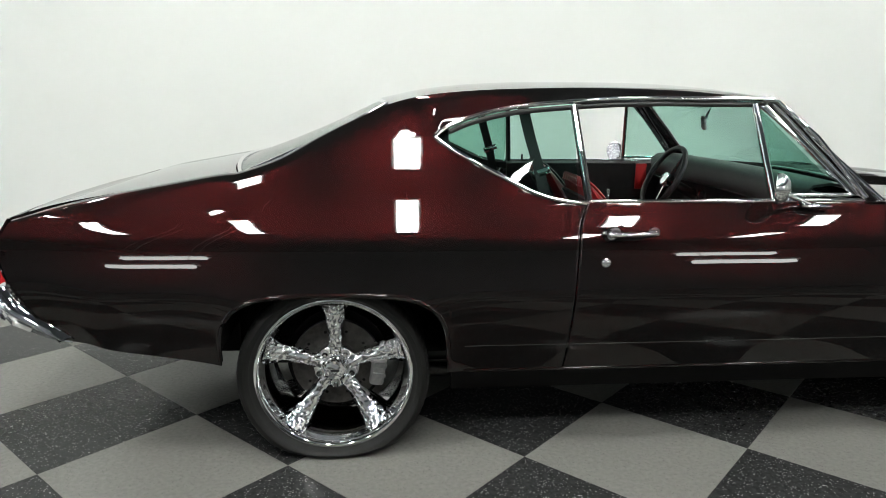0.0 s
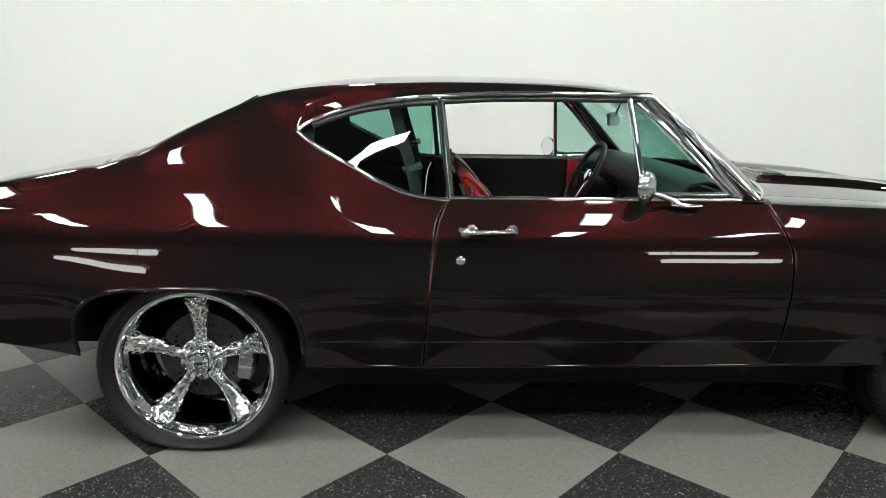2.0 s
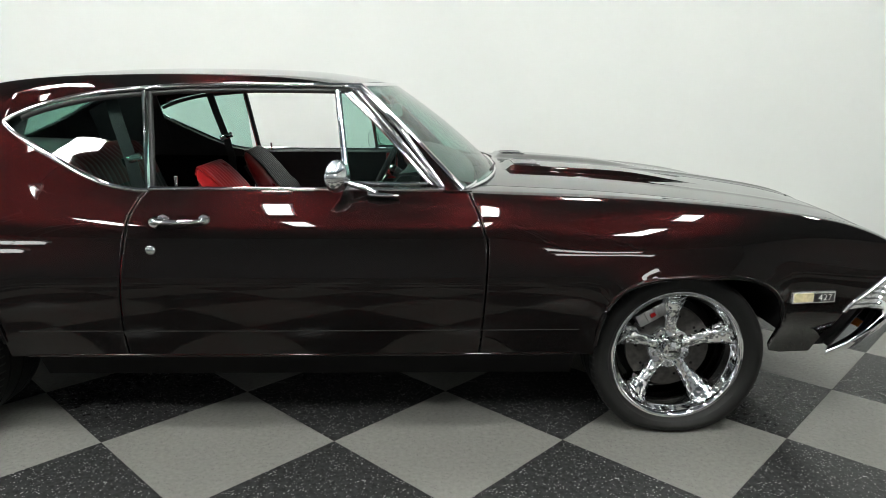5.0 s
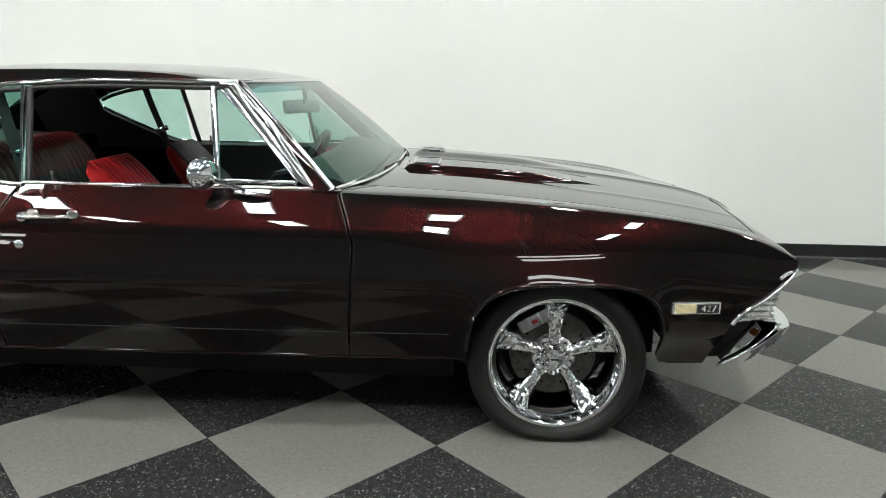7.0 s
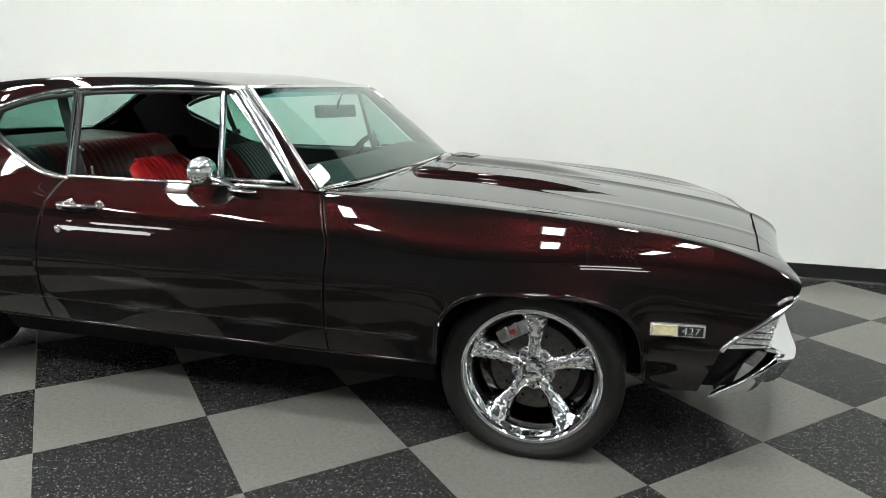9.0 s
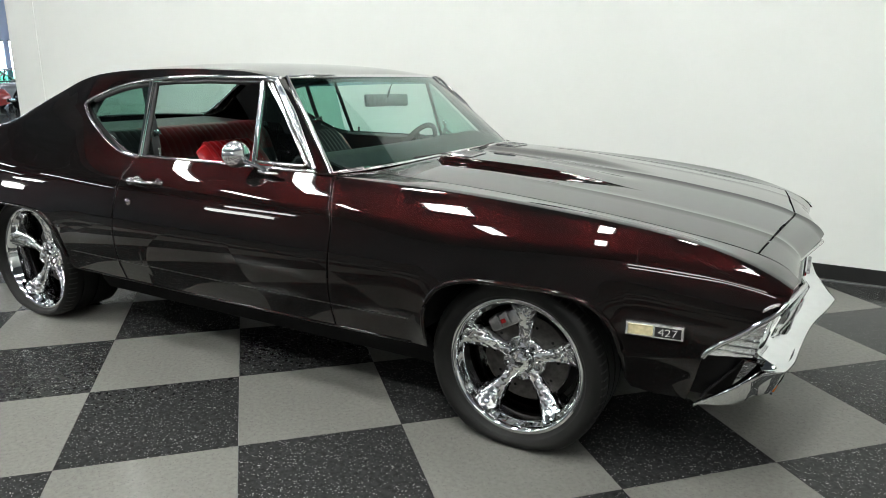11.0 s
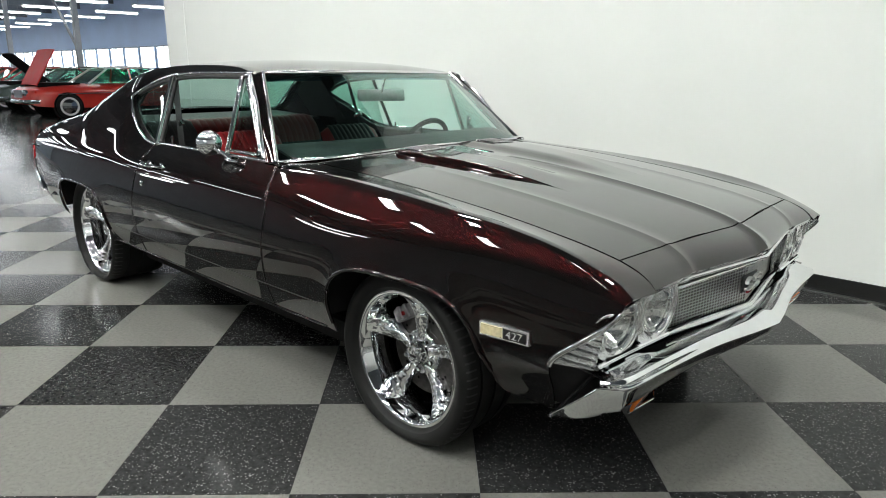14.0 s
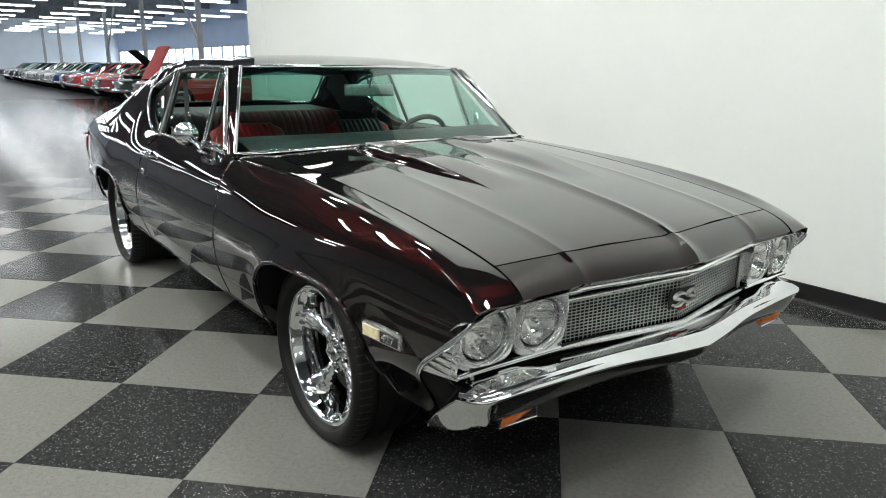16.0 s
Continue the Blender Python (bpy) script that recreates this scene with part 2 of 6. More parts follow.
DULL = material("brushed_metal", (0.42, 0.42, 0.42), 0.32, metal=1.0, vary=0.15, scale=60)
DARK_STEEL = material("dark_steel", (0.10, 0.095, 0.09), 0.45, metal=0.8, vary=0.3, scale=30)
RUBBER = material("tyre_rubber", (0.0085, 0.0083, 0.0080), 0.58, spec=0.24, vary=0.25, scale=14, bump=0.15)
SEAL = material("black_seal", (0.012, 0.012, 0.012), 0.5, vary=0.2, scale=40)
UNDER = material("underbody_black", (0.008, 0.0075, 0.0075), 0.9, spec=0.15, vary=0.3, scale=12, bump=0.3)
BLACK_VINYL = material("black_vinyl", (0.014, 0.014, 0.015), 0.42, vary=0.25, scale=30, bump=0.25, bump_scale=500)
RED_VINYL = material("red_vinyl", (0.30, 0.012, 0.014), 0.3, vary=0.15, scale=20, bump=0.2, bump_scale=400)
# red vinyl again, darkened to carry the cabin's shade on the rear bench
SHADED_RED = material("shaded_red_vinyl", (0.11, 0.007, 0.008), 0.4, vary=0.15, scale=20, bump=0.2, bump_scale=400)
CARPET = material("black_carpet", (0.012, 0.012, 0.012), 0.95, vary=0.4, scale=200, bump=0.6, bump_scale=600)
GLASS = glass("tinted_glass", (0.50, 0.74, 0.66))
SCREEN = glass("windshield_glass", (0.47, 0.75, 0.66))
BAND = glass("blue_tint_band", (0.25, 0.50, 0.62))
LENS = glass("lamp_lens", (0.99, 0.99, 0.98), 0.05)
MESH_METAL = material("grille_mesh_metal", (0.85, 0.85, 0.84), 0.3, metal=0.9, vary=0.1, scale=40)
REFLECTOR = material("lamp_reflector", (0.97, 0.97, 0.95), 0.16, metal=0.85, vary=0.05, scale=90, bump=1.0, bump_scale=32, bump_depth=0.006, bump_detail=0)
INSERT = material("scoop_mesh", (0.34, 0.34, 0.34), 0.28, metal=0.85, vary=0.3, scale=300, bump=0.5, bump_scale=500)
MIRROR = material("mirror_glass", (0.9, 0.9, 0.9), 0.01, metal=1.0, vary=0.01, scale=10, rough_vary=0)
AMBER = material("amber_lens", (0.55, 0.12, 0.01), 0.15, coat=1.0, vary=0.2, scale=60)
CREAM = material("cream_lens", (0.62, 0.55, 0.33), 0.2, coat=1.0, vary=0.15, scale=90)
RED_LENS = material("red_lens", (0.35, 0.01, 0.012), 0.12, coat=1.0, vary=0.2, scale=60)
EMBLEM_SILVER = material("emblem_silver", (0.85, 0.85, 0.84), 0.25, metal=0.35, vary=0.03, scale=60)
BADGE_BLACK = material("badge_black", (0.01, 0.01, 0.01), 0.3, vary=0.1, scale=40)
WALL = material("white_wall_paint", (0.80, 0.82, 0.79), 0.6, vary=0.012, scale=1.2, bump=0.06, bump_scale=120, rough_vary=0.05)
BASE = material("black_vinyl_base", (0.012, 0.012, 0.012), 0.4, vary=0.2, scale=10)
TILE_LIGHT = material("grey_tile", (0.158, 0.156, 0.143), 0.14, spec=0.10, vary=0.10, scale=60, fleck=((0.105, 0.103, 0.096), 130, 0.5), rough_vary=0.3,
                      bump=0.012, bump_scale=25, rnd=0.05)
TILE_DARK = material("black_tile", (0.025, 0.025, 0.025), 0.14, spec=0.10, vary=0.3, scale=50, fleck=((0.30, 0.30, 0.29), 100, 0.46), rough_vary=0.3,
                     bump=0.012, bump_scale=25, rnd=0.08)
STEEL_GREY = material("steel_grey_paint", (0.33, 0.35, 0.36), 0.5, vary=0.1, scale=5)
CEILING_DARK = material("dark_ceiling", (0.13, 0.145, 0.165), 0.8, vary=0.2, scale=1.5)
SOUTH_WALL = material("grey_wall", (0.33, 0.34, 0.36), 0.7, vary=0.1, scale=0.6)
HALL_WALL = material("blue_grey_wall", (0.46, 0.59, 0.80), 0.7, vary=0.06, scale=0.6)
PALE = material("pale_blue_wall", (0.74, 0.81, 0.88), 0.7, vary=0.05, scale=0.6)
CONCRETE = material("polished_concrete", (0.16, 0.165, 0.172), 0.40, vary=0.12, scale=0.8)
LAMP_WHITE = material("lamp_housing", (0.75, 0.75, 0.74), 0.4, vary=0.05, scale=10)
LOW_GLOW = lamp_material("low_strip_glow", (0.972, 1.0, 0.965), 20.0)
PANEL_GLOW = lamp_material("ceiling_panel_glow", (0.972, 1.0, 0.965), LAMP_POWER)
TUBE_GLOW = lamp_material("strip_light_glow", (0.93, 0.97, 1.0), STRIP_POWER)
DAY_GLOW = lamp_material("daylight_window_glow", (0.85, 0.93, 1.0), 8.0)

# ---- the setting ----
D = 0.862            # tile diagonal
TX, TY = 0.69, -0.93  # one tile corner
WALL_Y = 2.13
CEIL_Z = 6.3


def box(name, lo, hi, mat, parent=None, label="", kind="", category=""):
    x0, y0, z0 = lo
    x1, y1, z1 = hi
    v = [(x0, y0, z0), (x1, y0, z0), (x1, y1, z0), (x0, y1, z0), (x0, y0, z1), (x1, y0, z1), (x1, y1, z1), (x0, y1, z1)]
    f = [(3, 2, 1, 0), (4, 5, 6, 7), (0, 1, 5, 4), (1, 2, 6, 5), (2, 3, 7, 6), (3, 0, 4, 7)]
    ob = raw(name, v, f, mat, parent, label, flat=True)
    return tagged(ob, label, category, "", kind)


floor = box("floor", (-90, -30, -0.25), (14, 26, -0.005), CONCRETE, None, "polished grey concrete showroom floor", "structure", "floor")
wall = box("wall_white", (-5.25, WALL_Y, -0.005), (11, WALL_Y + 0.16, 4.6), WALL, None, "plain white painted partition wall behind the car", "structure", "wall")
strip = box("wall_end_panel", (-5.25, WALL_Y - 0.006, 0.0), (-4.68, WALL_Y, 4.6), WALL, None, "white corner panel at the partition's end", "structure", "wall")
tagged(box("baseboard", (-4.68, WALL_Y - 0.012, 0.008), (11, WALL_Y - 0.001, 0.105), BASE, None, "black vinyl baseboard along the white wall"), kind="structure", category="baseboard")
tagged(box("trim", (-4.68, WALL_Y - 0.028, -0.004), (11, WALL_Y - 0.013, 0.008), DULL, None, "thin metal strip at the wall's foot"), kind="structure", category="trim")
HX0, HX1, HY0, HY1 = -88, 13.5, -15, 18.0
box("ceiling", (HX0, HY0, CEIL_Z), (HX1, HY1, CEIL_Z + 0.2), CEILING_DARK, None, "dark painted showroom ceiling", "structure", "ceiling")
box("wall_north", (HX0, HY1, -0.005), (HX1, HY1 + 0.3, CEIL_Z), HALL_WALL, None, "blue-grey showroom wall", "structure", "wall")
# south wall is unseen; its distance and grey are set for the flank's reflections
box("wall_south", (HX0, HY0 - 0.3, -0.005), (HX1, HY0, CEIL_Z), SOUTH_WALL, None, "unseen grey wall, placed for soft reflections in the car's flank", "structure", "wall")
box("wall_east", (HX1, HY0, -0.005), (HX1 + 0.3, HY1, CEIL_Z), WALL, None, "white painted showroom end wall", "structure", "wall")
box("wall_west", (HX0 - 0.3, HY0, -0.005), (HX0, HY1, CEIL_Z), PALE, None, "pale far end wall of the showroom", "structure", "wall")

# ceiling fixtures: steel housings with glowing diffusers, hung on rods from the ceiling
BOOTH_Z = 5.5


def fixture(at, size, segments, along, name, label, glow, group, w=0.02, deep=0.014):
    """A strip fixture of several glowing segments along x or y."""
    r = root(name, label, "ceiling light", at, group)
    x, y, z = at
    sx, sy = size
    n = segments
    for i in range(n):
        a, b = -0.5 + i / n, -0.5 + (i + 1) / n
        g = w / (sx if along == "x" else sy)
        if along == "x":
            lo, hi = (x + sx * (a + g), y - sy / 2, z - deep), (x + sx * (b - g), y + sy / 2, z - 0.003)
        else:
            lo, hi = (x - sx / 2, y + sy * (a + g), z - deep), (x + sx / 2, y + sy * (b - g), z - 0.003)
        box("diffuser", lo, hi, glow, r, "glowing white diffuser")
    box("housing", (x - sx / 2 - 0.03, y - sy / 2 - 0.03, z), (x + sx / 2 + 0.03, y + sy / 2 + 0.03, z + 0.06), LAMP_WHITE, r)
    ex, ey = (sx * 0.4, 0) if along == "x" else (0, sy * 0.4)
    for k in (-1, 1):
        tube("hanger", [(x + k * ex, y + k * ey, z + 0.05), (x + k * ex, y + k * ey, CEIL_Z)], 0.006, STEEL_GREY, r, n=6)
    return r


label = "white fluorescent ceiling fixture, lit"
for x, y, ln, gap, many in ((-3.9, 0.85, 1.1, 3.9, 4), (-4.45, -2.6, 0.9, 2.4, 5), (-4.45, -5.2, 1.5, 2.4, 5)):
    f = fixture((x, y, BOOTH_Z), (0.28, ln), 2, "y", "ceiling_light", label, PANEL_GLOW, "ceiling lights over the car", 0.010)
    for i in range(1, many):
        copy_thing(f, pose(x + gap * i, y, BOOTH_Z))
for y, z in ((-5.85, 2.45), (-5.55, 2.02)):
    f = fixture((-3.0, y, z), (1.25, 0.16), 2, "x", "ceiling_light", label, LOW_GLOW, "low strip lights", 0.010, 0.10)
    for x in (-9.4, 4.1, 10.85):
        copy_thing(f, pose(x, y, z))

# ---- the car ----
car = root("car", "dark maroon two-door hardtop coupe with chrome trim and chrome wheels", "car", (1.4, 0, 0))

crest_z = curve_fn((-1.08, 0.885), (-0.96, 0.922), (-0.78, 0.956), (-0.54, 1.0), (-0.33, 1.033), (0.0, 1.04), (2.05, 0.928), (2.38, 0.918),
                   (2.79, 0.900), (3.2, 0.865), (3.425, 0.828), (3.59, 0.776), (3.70, 0.724))
half_w = curve_fn((-1.12, 0.865), (-1.0, 0.893), (-0.6, 0.932), (0.0, 0.957), (0.7, 0.968), (1.3, 0.971), (2.0, 0.966), (2.4, 0.960), (2.85, 0.937), (3.05, 0.915), (3.24, 0.890), (3.34, 0.881), (3.45, 0.871), (3.6, 0.858), (3.7, 0.848))
gap_rear = curve_fn((0.32, 0.82), (0.5, 0.83), (0.74, 0.85), (0.84, 0.862), (0.90, 0.885), (0.935, 0.91))
gap_front = curve_fn((0.32, 2.09), (0.5, 2.10), (0.75, 2.112), (0.83, 2.09), (0.935, 2.045))
tail_x = curve_fn((0.44, -0.91), (0.46, -0.925), (0.64, -1.04), (0.69, -1.075), (0.80, -1.105), (0.885, -1.075))
nose_x = curve_fn((0.30, 3.425), (0.34, 3.435), (0.40, 3.450), (0.486, 3.470), (0.60, 3.592), (0.655, 3.652), (0.70, 3.682), (0.74, 3.69))
win_low = curve_fn((0.369, 1.156), (0.40, 1.132), (0.49, 1.08), (0.584, 1.032), (0.683, 0.982), (0.79, 0.945), (0.9, 0.932), (1.0, 0.932))
win_top = curve_fn((0.369, 1.160), (0.39, 1.178), (0.44, 1.203), (0.53, 1.234), (0.67, 1.264), (0.87, 1.284), (1.06, 1.296), (1.27, 1.300), (1.65, 1.299))
edge_z = curve_fn((-0.33, 1.033), (-0.19, 1.076), (-0.087, 1.137), (0.10, 1.226), (0.217, 1.277), (0.4, 1.312), (0.7, 1.331), (1.0, 1.338), (1.3, 1.336),
                  (1.55, 1.322), (1.66, 1.306))
crown_z = curve_fn((0.15, 1.288), (0.4, 1.340), (0.66, 1.362), (0.92, 1.369), (1.18, 1.368), (1.40, 1.361), (1.58, 1.343), (1.70, 1.320), (1.78, 1.302))
shoulder = curve_fn((-1.1, 0.020), (-0.33, 0.032), (0.0, 0.095), (0.217, 0.125), (0.369, 0.149))
inset = curve_fn((-1.1, 0.03), (-0.33, 0.032), (0.0, 0.048), (0.217, 0.060), (0.4, 0.062))


REAR_ARCH = (0.008, 0.394, 0.306, 0.335, 4.0)
FRONT_ARCH = (2.872, 0.356, 0.308, 0.335, 3.3)
side_off = curve_fn((0.33, -0.066), (0.44, -0.0245), (0.45, -0.0215), (0.52, -0.007), (0.57, -0.0015), (0.62, 0.0), (0.66, -0.004), (0.70, -0.011), (0.74, -0.0205), (0.78, -0.0315),
                    (0.80, -0.0378), (0.82, -0.0460), (0.84, -0.0580), (0.86, -0.0735), (0.88, -0.0905), (0.90, -0.1085), (0.93, -0.137), (0.97, -0.163), (1.02, -0.187), (1.10, -0.221),
                    (1.2, -0.2627), (1.32, -0.312))
side_off = soft(side_off, 0.34, 1.31, 0.010)
# the sail behind the side window swells evenly from the flank to the roof
sail_off = soft(curve_fn((0.70, -0.011), (0.74, -0.0205), (0.78, -0.0315), (0.80, -0.0375), (0.84, -0.054), (0.87, -0.071), (0.96, -0.121), (1.05, -0.179), (1.14, -0.245), (1.2, -0.292),
                         (1.28, -0.358), (1.32, -0.392)), 0.70, 1.31, 0.013)
# the front wing rounds evenly from its flank to its crest
wing_off = soft(curve_fn((0.66, -0.004), (0.70, -0.0110), (0.735, -0.0200), (0.765, -0.0310), (0.798, -0.0478), (0.83, -0.0690), (0.868, -0.0993), (0.90, -0.1283), (0.93, -0.158), (1.0, -0.235)),
                0.67, 0.99, 0.012)
half_w = soft(half_w, -1.1, 3.7, 0.10)
crest_z = soft(crest_z, -1.09, 3.70, 0.035)
roof_edge = soft(edge_z, -0.33, 1.66, 0.05)
edge_z = lambda x: roof_edge(x) if x > -0.33 else crest_z(x)
half_mid = half_w
half_w = lambda x: half_mid(x) if x > 1.0 else 0.970 - 0.009 * (0.9 - x) ** 2 - 0.034 * max(0.0, 0.10 - x) ** 2 + 0.0008 * smooth(0.5, 1.0, x)
crown_z = soft(crown_z, 0.15, 1.78, 0.05)


def side_y(x, z):
    off = side_off(min(z, 1.31)) if z > 0.34 else side_off(0.3401) - 0.5 * (0.34 - z)
    off -= 0.038 * smooth(0.49, 0.33, z) * smooth(3.02, 3.24, x)
    wide = half_w(x)
    if x < 0.95 and z > 0.74:
        off += (sail_off(min(z, 1.31)) - off) * smooth(0.95, 0.40, x) * smooth(0.74, 0.80, z)
    if x < -0.05 and z > 0.885:
        # the haunch stays rounded up to its ridge, where the sail leans in more steeply
        d = z - 0.90
        off += (-0.108 - 0.86 * d - 1.0 * d * d - off) * 0.4 * smooth(-0.05, -0.60, x) * smooth(0.885, 0.92, z)
    if x > 2.05:
        # the front wing keeps a straight shoulder and rolls over quickly into its crest
        m = 0.6 * smooth(0.48, 0.86, z) * (1 - smooth(2.95, 3.62, x))
        wide += (0.966 - 0.012 * (x - 2.05) - wide) * m
        rounded = smooth(2.12, 2.65, x)
        if z > 0.69:
            off += (wing_off(min(z, 0.98)) - off) * rounded * smooth(0.69, 0.75, z)
        off -= (0.020 - 0.012 * rounded) * max(0.0, 1 - (crest_z(x) - z) / 0.08) ** 2 * smooth(2.05, 2.5, x)
    flare = 0.0
    for (cx, a, h, base, p), amount in ((REAR_ARCH, 0.008), (FRONT_ARCH, 0.011)):
        d = ((abs(x - cx) / a) ** p + (max(z - base, 0.0) / h) ** p) ** (1 / p) - 1 if z > base - 0.05 else 9
        flare += amount * max(0.0, 1 - max(d, 0) / (0.45 if cx < 1 else 0.32)) ** 2.5
    return wide + 0.004 + off + flare


def edge_y(x):
    """Where the side has rolled over into the roof or the shelf beside the rear window."""
    if x > 0.4:
        return 0.602
    return min(side_y(x, edge_z(x)) - inset(x), 9.0) + (0.602 - side_y(0.4, edge_z(0.4)) + inset(0.4)) * smooth(-0.2, 0.4, x)


def roll_over(x, za, count):
    """Section of the upper side from height za to the roof's edge, leaving both in their own direction."""
    ya, ye, ze = side_y(x, za), edge_y(x), edge_z(x)
    slope = (side_y(x, za + 0.01) - side_y(x, za - 0.01)) / 0.02
    slope += (-1.55 - slope) * smooth(0.28, 0.44, x)      # the roof leaves the drip rail at a flatter angle
    rise = 2.4 * max(0.0, crown_z(x) - ze) / 0.602 * smooth(0.1, 0.4, x)
    b = max(0.012, (ya - ye + slope * (ze - za)) / (1 + slope * rise))
    p1 = (ye + b, ze - rise * b)
    # above the tip of the window the side swells evenly up to the roof
    m = smooth(0.26, 0.40, x) * (1 - smooth(0.52, 0.74, x))
    p1 = (p1[0] + (ye + 0.62 * (ya - ye) - p1[0]) * m, p1[1] + (za + 0.76 * (ze - za) - p1[1]) * m)
    pts = []
    for k in range(count):
        v = k / (count - 1)
        pts.append(((1 - v) ** 2 * ya + 2 * v * (1 - v) * p1[0] + v * v * ye, (1 - v) ** 2 * za + 2 * v * (1 - v) * p1[1] + v * v * ze))
    return pts


def arch(x, cx, a, h, base, p):
    u = abs(x - cx) / a
    return base + h * (1 - u ** p) ** (1 / p) if u < 1 else -1


sill_z = curve_fn((-1.1, 0.47), (-0.92, 0.455), (-0.38, 0.376), (-0.3, 0.355), (0.3, 0.335), (3.1, 0.335), (3.2, 0.318), (3.26, 0.298), (3.4, 0.285), (3.7, 0.285))


def bottom(x):
    return max(sill_z(x), arch(x, *REAR_ARCH), arch(x, *FRONT_ARCH))


def cluster(cx, a, n):
    return [cx - a * math.cos(math.pi * i / (n - 1)) for i in range(n)]


both = (-1, 1)

# quarter panels: lower body, and the sail that runs up into the roof
for s in both:
    xs = lin(-1.10, REAR_ARCH[0] - REAR_ARCH[1] - 0.002, 26)[:-1] + cluster(REAR_ARCH[0], REAR_ARCH[1], 40) + lin(REAR_ARCH[0] + REAR_ARCH[1] + 0.002, 0.905, 22)[1:]
    P = []
    for x in xs:
        zt = win_low(x) if x > 0.369 else edge_z(x) - shoulder(x)
        col = []
        for k in range(38):
            zz = zt + (0.68 - zt) * k / 22 if k < 22 else 0.68 + (bottom(x) - 0.68) * (k - 22) / 15
            xx = x + (gap_rear(zz) - 0.003 - 0.905) * smooth(0.45, 0.905, x)
            if x < -0.7:
                xx = x + (tail_x(max(zz, 0.44)) + 1.10) * smooth(-0.7, -1.10, x)
            col.append((xx, s * side_y(x, zz), zz))
        P.append(col)
    q = sheet("quarter_panel", P, PAINT, car, thick=0.006)
    # sail and roof side
    P = []
    for x in lin(-1.10, 1.655, 130):
        zl = edge_z(x) - shoulder(x) if x <= 0.369 else win_top(x)
        shift = (lambda z: (tail_x(max(z, 0.44)) + 1.10) * smooth(-0.7, -1.10, x)) if x < -0.7 else (lambda z: 0.0)
        P.append([(x + shift(z), s * y, z) for y, z in roll_over(x, zl, 12)])
    sheet("sail_panel", P, PAINT, car, thick=0.006)
    # shelf of the quarter beside the boot lid, and flank of the rear window
    P = []
    for x in lin(-1.09, 0.2, 40):
        z0, y0 = edge_z(x), edge_y(x)
        yi = min(0.6875, y0 - 0.04)
        P.append([(x, s * (y0 + (yi - y0) * k / 6), z0 - 0.002 * (k / 6) ** 1.6) for k in range(7)])
    sheet("quarter_shelf", P, PAINT, car, thick=0.005)

# roof
P = []
for i in range(48):
    row = []
    for j in range(33):
        w = -1 + 2 * j / 32
        xr, xf = 0.17 + 0.03 * abs(w) ** 2, 1.762 - 0.107 * abs(w) ** 2.2
        x = xr + (xf - xr) * i / 47
        ze, zc = edge_z(min(x, 1.655)), crown_z(x)
        row.append((x, 0.602 * w, zc + (ze - zc) * abs(w) ** 2.4))
    P.append(row)
sheet("roof", P, PAINT, car, thick=0.005)

hood_half = curve_fn((2.05, 0.692), (2.6, 0.694), (3.1, 0.690), (3.575, 0.684), (3.7, 0.683))

# front wings
for s in both:
    xs = lin(2.048, FRONT_ARCH[0] - FRONT_ARCH[1] - 0.002, 16)[:-1] + cluster(FRONT_ARCH[0], FRONT_ARCH[1], 40) + lin(FRONT_ARCH[0] + FRONT_ARCH[1] + 0.002, 3.70, 22)[1:]
    wing_edge = curve_fn((2.05, 0.938), (2.5, 0.918), (3.0, 0.876), (3.3, 0.838), (3.575, 0.787), (3.61, 0.776), (3.64, 0.764), (3.66, 0.754), (3.68, 0.740), (3.70, 0.719))
    P = []
    for x in xs:
        col = []
        zc = crest_z(x) - 0.004
        yc = side_y(x, zc)
        for k in range(8):
            v = k / 8
            yi = hood_half(x) + 0.0085
            yy = yi + (yc - 0.012 - yi) * v
            zz = wing_edge(x) + (zc + 0.004 - wing_edge(x)) * v ** 1.8
            end = 3.70 - 0.012 * v
            col.append((x + (end - 3.70) * smooth(3.2, 3.70, x), s * yy, zz))
        for k in range(37):
            zz = zc - 0.006 + (0.672 - zc + 0.006) * k / 20 if k < 20 else 0.672 + (bottom(x) - 0.672) * (k - 20) / 16
            xx = x + (gap_front(zz) + 0.003 - 2.048) * smooth(2.3, 2.048, x) + (nose_x(zz) - 3.70) * smooth(3.2, 3.70, x)
            col.append((xx, s * side_y(max(xx, 2.048), zz), zz))
        P.append(col)
    sheet("front_wing", P, PAINT, car, thick=0.006, sharp=60)

# rolled lips of the wheel arches
for cx, a, h, base, p in (REAR_ARCH, FRONT_ARCH):
    for s in both:
        pts = []
        for x in cluster(cx, a * 0.9995, 50):
            z = max(arch(x, cx, a, h, base, p), 0.34)
            pts.append((x, s * (side_y(x, z) + 0.001), z))
        tube("arch_lip", pts, 0.0085, PAINT, car)
        # wheel house
        verts, faces = [], []
        n = 26
        for i in range(n):
            w = math.pi * (0.0 + 1.0 * i / (n - 1))
            xx = cx - (a - 0.001) * math.cos(w)
            zz = max(arch(xx, cx, a, h, base, p), base) + 0.004
            for y in (side_y(xx, zz) - 0.010, 0.50):
                verts.append((xx, s * y, zz))
        for i in range(n - 1):
            faces.append((2 * i, 2 * i + 1, 2 * i + 3, 2 * i + 2))
        inner = len(verts)
        verts.append((cx, s * 0.50, base))
        for i in range(n - 1):
            faces.append((2 * i + 1, inner, 2 * i + 3))
        raw("wheel_house", verts, faces, UNDER, car)

# fine dark crease along the lower flank
for s in both:
    tube("flank_crease", [(x, s * (side_y(x, 0.445) - 0.0012), 0.445) for x in lin(0.46, 2.45, 60)], 0.0024, SEAL, car, n=6)

